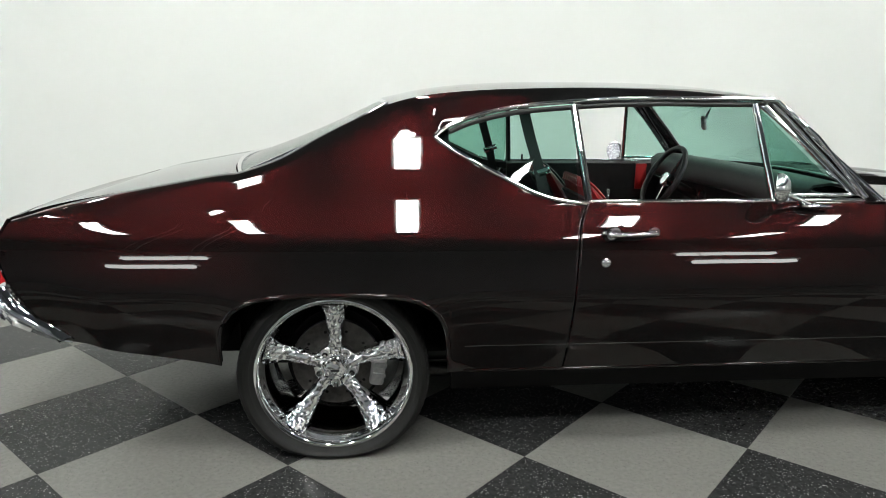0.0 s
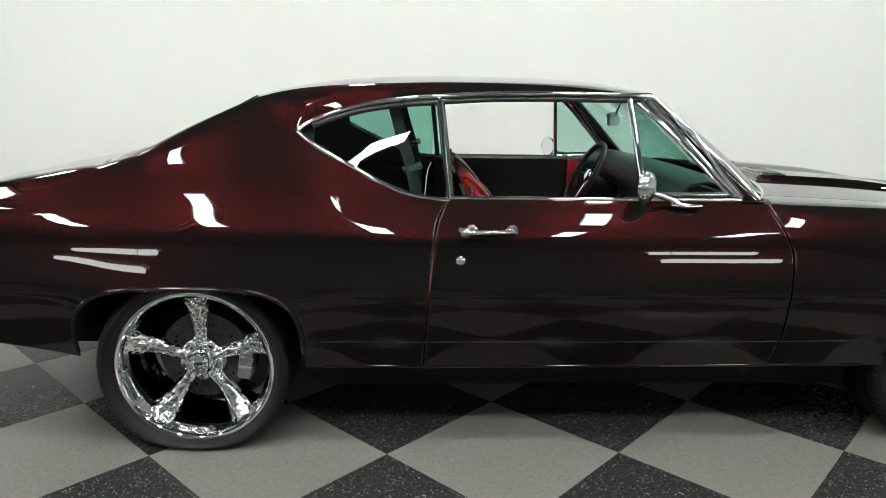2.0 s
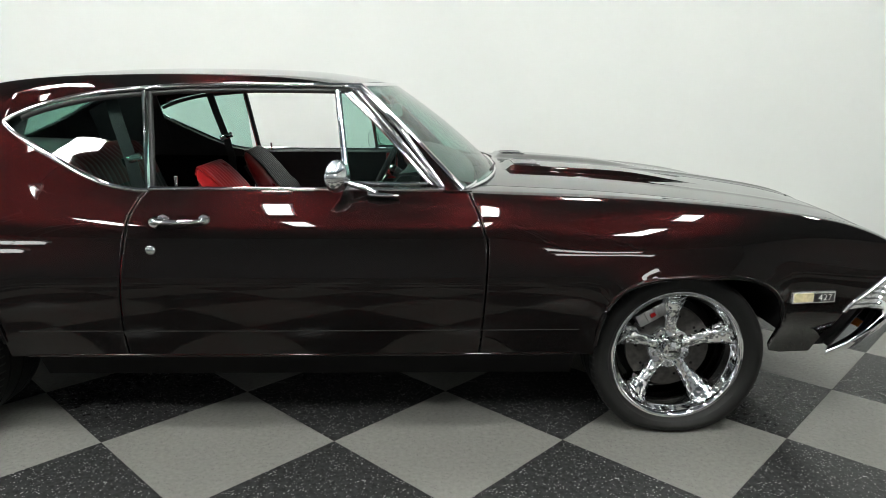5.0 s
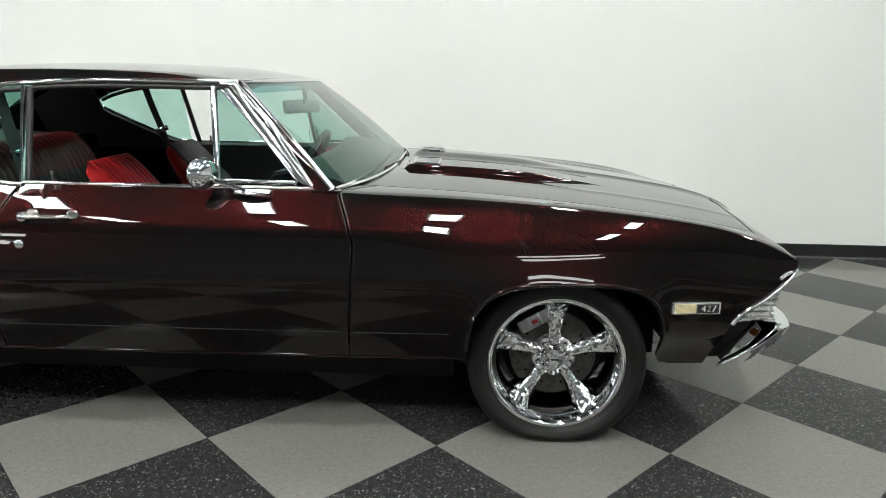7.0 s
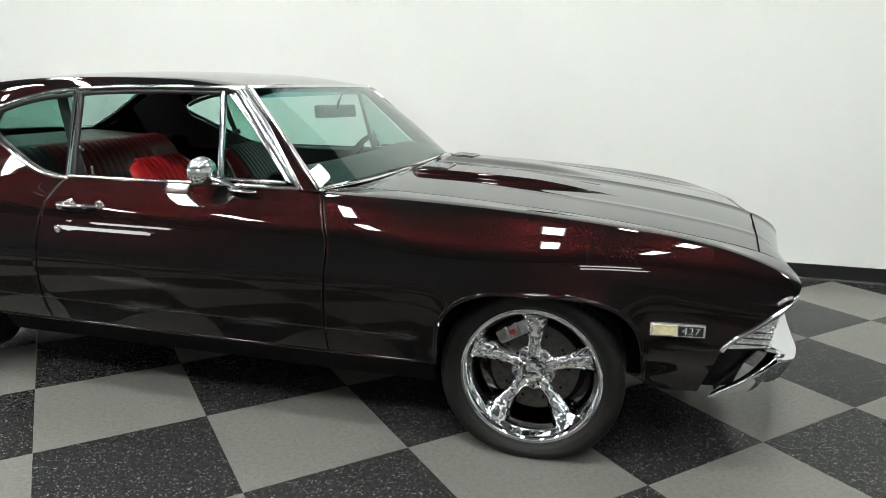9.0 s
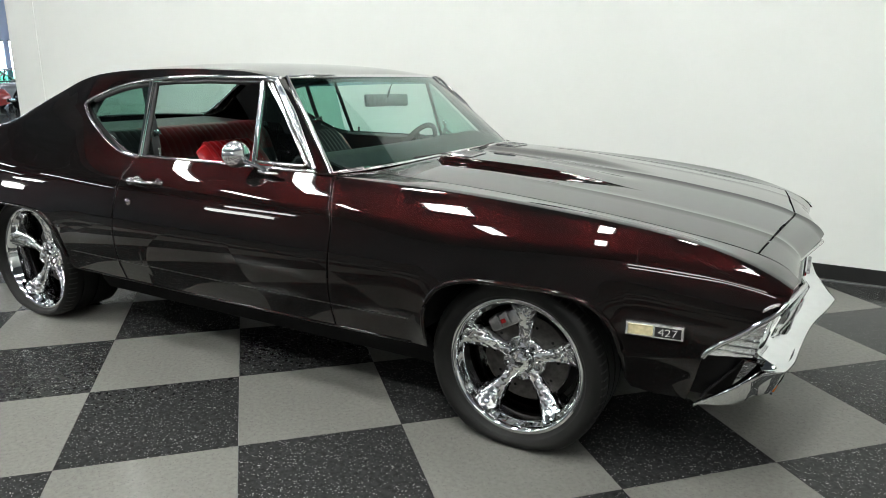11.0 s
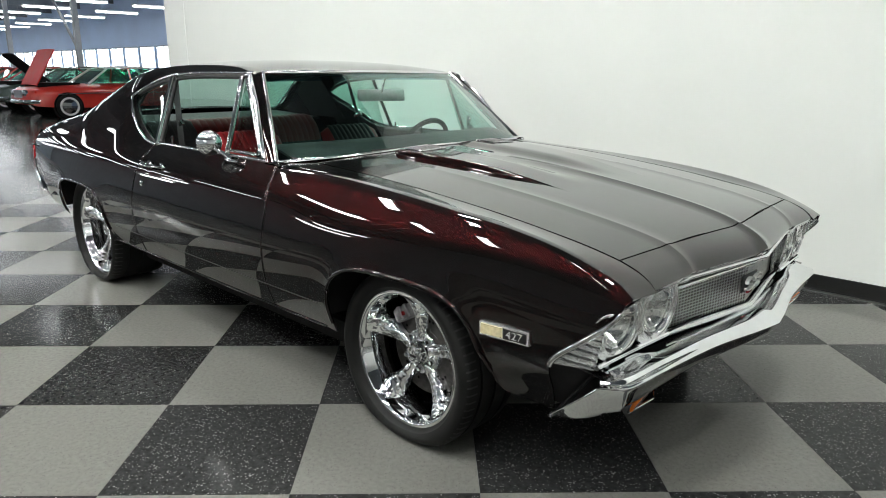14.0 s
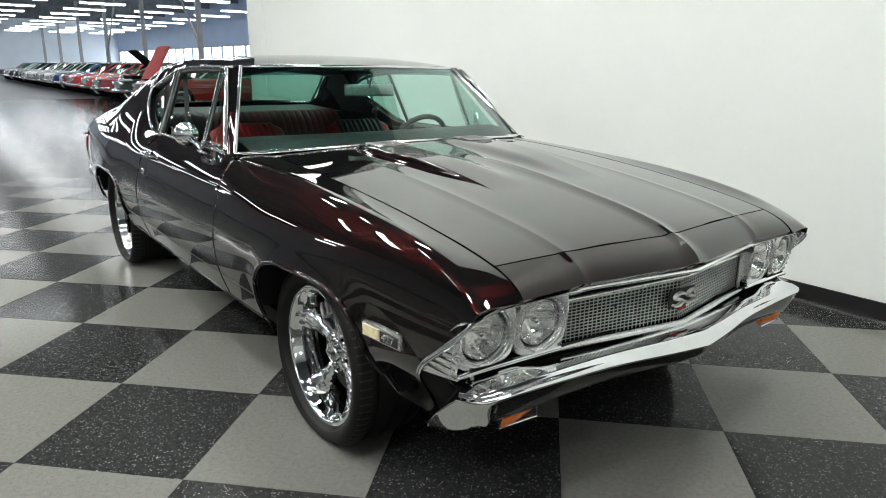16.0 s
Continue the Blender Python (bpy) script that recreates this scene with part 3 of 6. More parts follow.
# underbody and sills
for s in both:
    P = [[(x, s * (0.835 - 0.09 * k / 4), 0.345 - 0.15 * (k / 4)) for k in range(5)] for x in lin(0.43, 2.47, 30)]
    sheet("rocker_panel", P, UNDER, car, thick=0.02)
    tube("exhaust_pipe", [(0.35, s * 0.55, 0.2), (1.2, s * 0.52, 0.17), (2.3, s * 0.45, 0.18)], 0.03, DARK_STEEL, car)
box("floor_pan", (-0.38, -0.50, 0.22), (3.30, 0.50, 0.34), UNDER, car)
box("floor_pan", (0.44, -0.74, 0.205), (2.46, -0.50, 0.335), UNDER, car)
box("floor_pan", (0.44, 0.50, 0.205), (2.46, 0.74, 0.335), UNDER, car)
box("fuel_tank", (-0.66, -0.60, 0.315), (-0.383, 0.60, 0.472), UNDER, car)
box("boot_floor", (-0.88, -0.82, 0.475), (-0.40, 0.82, 0.52), UNDER, car)
box("engine_bay", (2.15, -0.50, 0.34), (3.45, 0.50, 0.72), UNDER, car)
tube("front_axle", [(2.85, -0.72, 0.31), (2.85, 0.72, 0.31)], 0.04, DARK_STEEL, car)
tube("rear_axle", [(0, -0.7, 0.335), (0, 0.7, 0.335)], 0.05, DARK_STEEL, car)

# bonnet with twin raised scoops
hood_edge = curve_fn((2.05, 0.938), (2.5, 0.918), (3.0, 0.876), (3.3, 0.838), (3.575, 0.787), (3.66, 0.755), (3.70, 0.722))


def hood_front(y):
    a = abs(y)
    return 3.645 - 0.105 * a if a < 0.43 else 3.5999 - 0.115 * (a - 0.43)


def hood_rear(y):
    return 2.215 - 0.155 * (abs(y) / 0.66) ** 2


def ridge(d, w):
    return max(0.0, 1 - abs(d) / w)


def hood_z(x, y):
    a = abs(y)
    front = smooth(2.45, 3.1, x)
    z = hood_edge(x) + 0.030 * (1 - (a / 0.66) ** 2) * (1 - 0.58 * front)
    # flat planes that meet in three creases towards the nose
    z += front * (0.021 * (1 - a / 0.43) if a < 0.43 else 0.0) + (0.3 + 0.7 * front) * 0.008 * (a / 0.43 if a < 0.43 else (0.66 - a) / 0.23)
    z += 0.009 * ridge(a, 0.032) * front + 0.003 * ridge(a - 0.43, 0.03) * front
    # scoop: rises towards the screen, with a steep outer flank
    if 2.2 < x < 3.27 and a > 0.08:
        yo = 0.335 - 0.06 * smooth(2.3, 3.06, x)
        top = 0.022 * smooth(3.14, 2.72, x)
        z += top * smooth(yo + 0.005, yo - 0.004, a) * smooth(0.07, 0.16, a) * smooth(2.235, 2.265, x)
    return z


us = sorted(set(lin(0, 1, 110)))
fine = [s * (c + d) for s in both for c in (0.0, 0.43) for d in (-0.012, -0.006, -0.003, 0.0, 0.003, 0.006, 0.012)]
ys = sorted(set(round(v, 5) for v in fine) | set(lin(-0.66, 0.66, 67)) | set(s * v for s in both for v in lin(0.262, 0.350, 42)))
P = []
for u in us:
    row = []
    for y in ys:
        x0, x1 = hood_rear(y), hood_front(y)
        x = x0 + (x1 - x0) * u
        a = abs(y)
        a += (0.030 - 0.06 * smooth(2.3, 3.06, x)) * max(0.0, 1 - ((a - 0.305) / 0.10) ** 2)
        y = math.copysign(a, y)
        row.append((x, y * hood_half(x) / 0.66, hood_z(x, y)))
    P.append(row)
sheet("bonnet", P, PAINT, car, thick=0.006, sharp=50)

# header panel between bonnet and grille
P = []
for y in sorted(set(round(v, 5) for v in fine) | set(lin(-0.66, 0.66, 89))):
    a = abs(y)
    Y = y * 0.684 / 0.66
    x0 = hood_front(a) + 0.0065
    z0 = hood_z(hood_front(a), a) - 0.001
    x1 = 3.756 - 0.152 * abs(Y) if abs(Y) < 0.42 else 3.692
    z1 = 0.722 + 0.003 * ridge(a - 0.43, 0.05) + 0.010 * ridge(a, 0.06)
    xm, zm = x0 + 0.80 * (x1 - x0), z0 - 0.42 * (z0 - z1)
    P.append([((1 - v) ** 2 * x0 + 2 * v * (1 - v) * xm + v * v * x1, Y, (1 - v) ** 2 * z0 + 2 * v * (1 - v) * zm + v * v * z1) for v in lin(0, 1, 11)]
             + [(x1 - 0.012, Y, z1 - 0.018)])
sheet("header_panel", P, PAINT, car, thick=0.005, sharp=50)

# doors
for s in both:
    P = []
    for i in range(60):
        u = i / 59
        col = []
        for k in range(34):
            z = 0.934 + (0.336 - 0.934) * k / 33
            a, b = gap_rear(z) + 0.003, gap_front(z) - 0.003
            x = a + (b - a) * u
            col.append((x, s * side_y(x, z), z))
        P.append(col)
    door = sheet("door", P, PAINT, car, thick=0.008)
    tube("sill_trim", [(x, s * (side_y(x, 0.934) - 0.004), 0.937) for x in lin(0.90, 1.99, 30)], 0.0075, CHROME, door, "chrome window sill trim")
    y = s * side_y(1.0, 0.838)
    h = [(0.945, y, 0.838), (0.965, y + s * 0.03, 0.838), (1.0, y + s * 0.035, 0.838), (1.08, y + s * 0.03, 0.838), (1.13, y + s * 0.012, 0.838)]
    tube("door_handle", h, [0.012, 0.016, 0.011, 0.010, 0.008], CHROME, door, "chrome door handle", n=10, flat=0.8)
    lathe("handle_button", [(0, 0), (0.017, 0.0), (0.017, -s * 0.02), (0.012, -s * 0.03), (0, -s * 0.03)], CHROME, door, "chrome push button",
          n=20, at=(0.962, y + s * 0.032, 0.836))
    for xx in (0.985, 1.125):
        lathe("handle_base", [(0.022, 0), (0.02, s * 0.006), (0, s * 0.008)], CHROME, door, n=16, at=(xx, y - s * 0.001, 0.838))
    lathe("door_lock", [(0, s * 0.008), (0.012, s * 0.007), (0.0165, s * 0.003), (0.0165, -s * 0.003)], CHROME, door, "round chrome door lock", n=20,
          at=(0.946, s * side_y(0.946, 0.74), 0.74))
    tube("lock_pin", [(0.993, s * 0.79, 0.93), (0.993, s * 0.79, 0.975)], [0.005, 0.007], CHROME, door, "chrome lock pin")
    # inner door card
    P = [[(x, s * (0.772 - 0.03 * (k > 2)), 0.925 - 0.57 * k / 5) for k in range(6)] for x in lin(0.9, 2.0, 12)]
    sheet("door_card", P, BLACK_VINYL, door, "black vinyl door card", thick=0.012)
    P = [[(x, s * (0.835 - 0.06 * k / 3), 0.934 - 0.008 * (k == 3)) for k in range(4)] for x in lin(0.9, 1.99, 12)]
    sheet("door_top", P, BLACK_VINYL, door, thick=0.004)
    if s > 0:
        block("arm_panel", (0.065, 0.012, 0.15), (1.70, 0.738, 0.85), RED_VINYL, door, "red vinyl door insert", bevel=0.005)

# rolled edges of doors, quarters and wings along the shut lines
for s in both:
    for edge, side in ((gap_rear, -1), (gap_rear, 1), (gap_front, -1), (gap_front, 1)):
        x_at = lambda z: edge(z) + side * 0.0062
        tube("rolled_edge", [(x_at(z), s * (side_y(x_at(z), z) - 0.0024), z) for z in lin(0.345, 0.925, 44)], 0.0036, PAINT, car, n=10)
    tube("sill_edge", [(x, s * (side_y(x, 0.337) - 0.001), 0.337) for x in lin(0.46, 2.44, 60)], 0.0055, PAINT, car, n=10)

# mirror on each door
for s in both:
    y = s * 0.892
    mir = tube("door_mirror", [(1.72, s * 0.86, 0.925), (1.68, s * 0.865, 0.945), (1.62, s * 0.885, 0.965), (1.60, s * 0.89, 0.972)], [0.012, 0.010, 0.008, 0.009], CHROME, car, "chrome mirror stalk")
    lathe("mirror_head", [(0.0, 0.036), (0.018, 0.034), (0.034, 0.028), (0.048, 0.017), (0.056, 0.004), (0.058, -0.006), (0.056, -0.013), (0.052, -0.015)], CHROME, mir,
          "round chrome mirror head", n=36, axis="x", at=(1.588, y, 0.990), matrix=pose(0, 0, 0, 0, 0, s * 33))
    lathe("mirror_face", [(0.0, -0.0135), (0.053, -0.014)], MIRROR, mir, n=36, axis="x", at=(1.588, y, 0.990), matrix=pose(0, 0, 0, 0, 0, s * 33))
    tube("mirror_foot", [(1.69, s * 0.862, 0.925), (1.74, s * 0.872, 0.922), (1.80, s * 0.872, 0.921)], [0.016, 0.014, 0.006], CHROME, mir, n=10, flat=0.6)

# bright trims of the side windows
for s in both:
    low = [(x, s * (side_y(x, win_low(x)) + 0.002), win_low(x)) for x in lin(0.369, 0.91, 34)]
    tube("window_trim", low, 0.0085, CHROME, car, "chrome lower window trim")
    top = [(x, s * (side_y(x, win_top(x)) + 0.005), win_top(x)) for x in lin(0.369, 1.655, 70)]
    tube("drip_rail", top, 0.0085, CHROME, car, "chrome drip rail")
    inn = [(x, s * (side_y(x, win_top(x) - 0.02) - 0.006), win_top(x) - 0.021) for x in lin(0.42, 1.62, 60)]
    tube("window_seal", inn, 0.010, SEAL, car)
    tube("window_post", [(0.872, s * 0.697, 1.270), (0.908, s * 0.832, 0.935)], 0.0165, CHROME, car, "chrome post of the quarter window", flat=0.6)
    tube("post_seal", [(0.884, s * 0.680, 1.270), (0.920, s * 0.816, 0.935)], 0.0105, SEAL, car, "black rubber channel behind the post")
    tube("vent_post", [(1.571, s * 0.690, 1.280), (1.612, s * 0.818, 0.94)], 0.0125, CHROME, car, "chrome vent window post")
    tube("vent_trim", [(1.615, s * 0.822, 0.957), (1.90, s * 0.832, 0.957)], 0.008, CHROME, car)
    tube("pillar_trim", [(1.60, s * 0.69, 1.293), (1.655, s * 0.700, 1.290), (1.79, s * 0.757, 1.163), (1.955, s * 0.837, 0.947)], 0.010, CHROME, car, "chrome pillar trim")
    tube("pillar_trim", [(1.598, s * 0.687, 1.272), (1.735, s * 0.746, 1.147), (1.903, s * 0.823, 0.96)], 0.006, CHROME, car, "chrome pillar trim")
    P = []
    for k in range(10):
        v = k / 9
        a = Vector((1.655, 0.697, 1.288)).lerp(Vector((1.952, 0.834, 0.948)), v)
        b = Vector((1.600, 0.686, 1.272)).lerp(Vector((1.902, 0.821, 0.958)), v)
        P.append([(p.x, s * (p.y - 0.004 + 0.006 * abs(math.sin(2 * math.pi * j / 10))), p.z) for j in range(11) for p in (a.lerp(b, j / 10),)])
    sheet("pillar_cover", P, CHROME, car, "chrome pillar moulding with a groove", thick=0.006)
    tube("pillar_groove", [(1.6275, s * 0.6885, 1.280), (1.777, s * 0.7572, 1.1165), (1.927, s * 0.8255, 0.953)], 0.0034, SEAL, car)
    tube("screen_trim", [(1.648, s * 0.628, 1.303), (1.84, s * 0.725, 1.125), (2.03, s * 0.822, 0.936)], 0.0095, CHROME, car, "chrome windscreen trim")
    # painted pillar between the trims
    P = []
    for k in range(12):
        v = k / 11
        a = Vector((1.645, 0.632, 1.304)).lerp(Vector((2.03, 0.825, 0.932)), v)
        b = Vector((1.652, 0.692, 1.298)).lerp(Vector((1.965, 0.842, 0.936)), v)
        P.append([(p.x, s * (p.y + 0.006 * math.sin(math.pi * j / 4)), p.z) for j in range(5) for p in (a.lerp(b, j / 4),)])
    sheet("windscreen_pillar", P, PAINT, car, thick=0.012)
    P = []
    for x in lin(1.955, 2.06, 6):
        P.append([(x, s * (0.842 - 0.02 * k / 3), 0.934 + 0.002 * k) for k in range(4)])
    sheet("cowl_corner", P, PAINT, car)
    # inner roof pillar and sail lining
    P = [[(x, s * (side_y(x, z) - 0.035), z) for z in lin(win_low(x) if x > 0.369 else 1.0, 0.90, 4)] for x in lin(0.30, 0.90, 14)]
    sheet("quarter_lining", P, BLACK_VINYL, car, thick=0.01)
    P = []
    for x in lin(0.02, 0.42, 14):
        zt = edge_z(x) - 0.03
        zb = 0.98
        P.append([(x, s * (side_y(x, z) - 0.04), z) for z in lin(zt, zb, 8)])
    sheet("sail_lining", P, BLACK_VINYL, car, thick=0.01)

# glass
for s in both:
    P = []
    for x in lin(0.375, 0.885, 24):
        P.append([(x, s * (side_y(x, z) - 0.004 - 0.115 * (1.29 - z)), z) for z in lin(win_top(x) - 0.003, win_low(x), 8)])
    g = sheet("quarter_glass", P, GLASS, car, "green tinted quarter window", thick=0.0)
    g.visible_shadow = False
    P = []
    for k in range(8):
        z = 0.955 + (1.27 - 0.955) * k / 7
        x0 = 1.571 + (1.606 - 1.571) * (1.275 - z) / 0.335
        x1 = max(x0 + 0.012, 1.60 + (1.90 - 1.60) * (1.265 - z) / 0.305)
        P.append([(x0 + (x1 - x0) * j / 5, s * (side_y(1.7, z) - 0.008 - 0.075 * (1.27 - z)), z) for j in range(6)])
    g = sheet("vent_glass", P, GLASS, car, "green tinted vent window", thick=0.0)
    g.visible_shadow = False


def screen_pt(w, v):
    """Windscreen: w across (-1..1), v from the top (0) to the base (1)."""
    a = abs(w)
    top = Vector((1.755 - 0.107 * a ** 3.4, 0.622 * w, 1.306 - 0.006 * a ** 2))
    bot = Vector((2.195 - 0.165 * a ** 3.4, 0.812 * w, 0.962 - 0.03 * a ** 2))
    p = top.lerp(bot, v)
    p.z += 0.0096 * math.sin(math.pi * v)
    p.x += 0.008 * math.sin(math.pi * v)
    return p


P = [[tuple(screen_pt(-1 + 2 * i / 30, k / 14)) for k in range(15)] for i in range(31)]
g = sheet("windshield", P, SCREEN, car, "green tinted curved windshield", thick=0.0)
g.visible_shadow = False
P = [[tuple(screen_pt(-0.99 + 1.98 * i / 30, 0.11 * k / 4) + Vector((-0.004, 0, -0.003))) for k in range(5)] for i in range(31)]
g = sheet("tint_band", P, BAND, car, "blue tint band along the windshield's top", thick=0.0)
g.visible_shadow = False
tube("screen_trim", [screen_pt(-1 + 2 * i / 30, 0.0) for i in range(31)], 0.009, CHROME, car, "chrome windscreen trim")
tube("screen_trim", [screen_pt(-1 + 2 * i / 30, 1.0) + Vector((0.004, 0, 0.003)) for i in range(31)], 0.007, CHROME, car, "chrome windscreen trim")
P = []
for i in range(31):
    w = -1 + 2 * i / 30
    a = screen_pt(w, 1.0)
    y = min(0.66, max(-0.66, a.y))
    b = Vector((hood_rear(y) - 0.004, a.y, hood_edge(2.06) + 0.03 * (1 - (y / 0.66) ** 2) - 0.004))
    if b.x < a.x + 0.01:
        b.x = a.x + 0.01
    P.append([tuple(a.lerp(b, k / 3) + Vector((0, 0, -0.006 * (0 < k < 3)))) for k in range(4)])
sheet("cowl_panel", P, PAINT, car, thick=0.004)
for y0 in (-0.42, 0.12):
    tube("wiper", [(2.222 - 0.13 * (y0 / 0.66) ** 2, y0, 0.966), (2.216 - 0.13 * ((y0 + 0.2) / 0.66) ** 2, y0 + 0.2, 0.966), (2.212 - 0.14 * ((y0 + 0.42) / 0.66) ** 2, y0 + 0.42, 0.957)], 0.005, SEAL, car, "black wiper")


def rear_pt(w, v):
    a = abs(w)
    top = Vector((0.165 + 0.03 * a ** 2, 0.555 * w, 1.280 - 0.014 * a ** 2))
    bot = Vector((-0.42 + 0.09 * a ** 2, 0.69 * w, 1.036 - 0.022 * a ** 2))
    p = top.lerp(bot, v)
    p.z += -0.012 * math.sin(math.pi * v)
    return p


P = [[tuple(rear_pt(-1 + 2 * i / 24, k / 12)) for k in range(13)] for i in range(25)]
g = sheet("rear_window", P, GLASS, car, "green tinted rear window", thick=0.0)
g.visible_shadow = False
for v in (0.0, 1.0):
    tube("rear_trim", [rear_pt(-1 + 2 * i / 24, v) + Vector((0, 0, 0.004)) for i in range(25)], 0.009, CHROME, car, "chrome rear window trim")
for s in both:
    tube("rear_trim", [rear_pt(s, k / 10) + Vector((0, 0, 0.006)) for k in range(11)], 0.009, CHROME, car, "chrome rear window trim")

# boot lid, tail panel, lamps and rear bumper
P = []
for i in range(26):
    row = []
    for j in range(31):
        w = -1 + 2 * j / 30
        xr, xf = -1.082 - 0.06 * (1 - abs(w) ** 3), -0.345 - 0.085 * (1 - abs(w) ** 2)
        x = xx = xr + (xf - xr) * i / 25
        row.append((xx, 0.686 * w, max(crest_z(xx) - 0.002, 0.882) + 0.012 * (1 - w * w) * smooth(-1.08, -0.7, x)))
    P.append(row)
sheet("boot_lid", P, PAINT, car, thick=0.005)
P = []
for j in range(41):
    w = -1 + 2 * j / 40
    col = []
    for k in range(14):
        ztop = 0.885 - 0.008 * (1 - abs(w) ** 8)
        z = ztop + (0.46 - ztop) * k / 13
        bow = 0.06 * (1 - abs(w) ** 3)
        col.append((tail_x(z) - bow * smooth(0.5, 0.8, z) - 0.01, w * (side_y(-1.05, z) - 0.004), z))
    P.append(col)
sheet("tail_panel", P, PAINT, car, thick=0.006)
for s in both:
    P = []
    for j in range(14):
        v = j / 13
        y = 0.50 + 0.385 * v
        P.append([(tail_x(z) - 0.028 - 0.05 * (1 - v), s * min(y, side_y(-1.06, z) + 0.002), z) for z in lin(0.772, 0.675, 6)])
    t = sheet("tail_lamp", P, RED_LENS, car, "red tail lamp", thick=0.02)
    tube("lamp_trim", [(-1.12, s * 0.55, 0.667), (-1.098, s * 0.84, 0.667), (-1.07, s * 0.889, 0.668)], 0.008, CHROME, t, "chrome lamp trim")
    tube("lamp_trim", [(-1.15, s * 0.55, 0.780), (-1.128, s * 0.84, 0.780), (-1.10, s * 0.884, 0.780)], 0.008, CHROME, t, "chrome lamp trim")
rb = []
for j in range(49):
    w = -1 + 2 * j / 48
    a = abs(w)
    x = -1.185 + 0.05 * a ** 2 + (0.22 * smooth(0.86, 1.0, a))
    y = 0.90 * w / max(a, 1e-6) * min(a / 0.93, 1.0) if a else 0.0
    zt = 0.655 - 0.17 * smooth(0.86, 1.0, a)
    zb = 0.545 - 0.08 * smooth(0.86, 1.0, a)
    d = 0.03
    rb.append([(x + d, y * 0.985, zt), (x + 0.006, y, zt - 0.004), (x - 0.012, y, (zt + zb) / 2 + 0.01), (x - 0.004, y, zb + 0.012), (x + d, y * 0.985, zb)])
sheet("rear_bumper", rb, CHROME, car, "chrome rear bumper", thick=0.006, sharp=50)


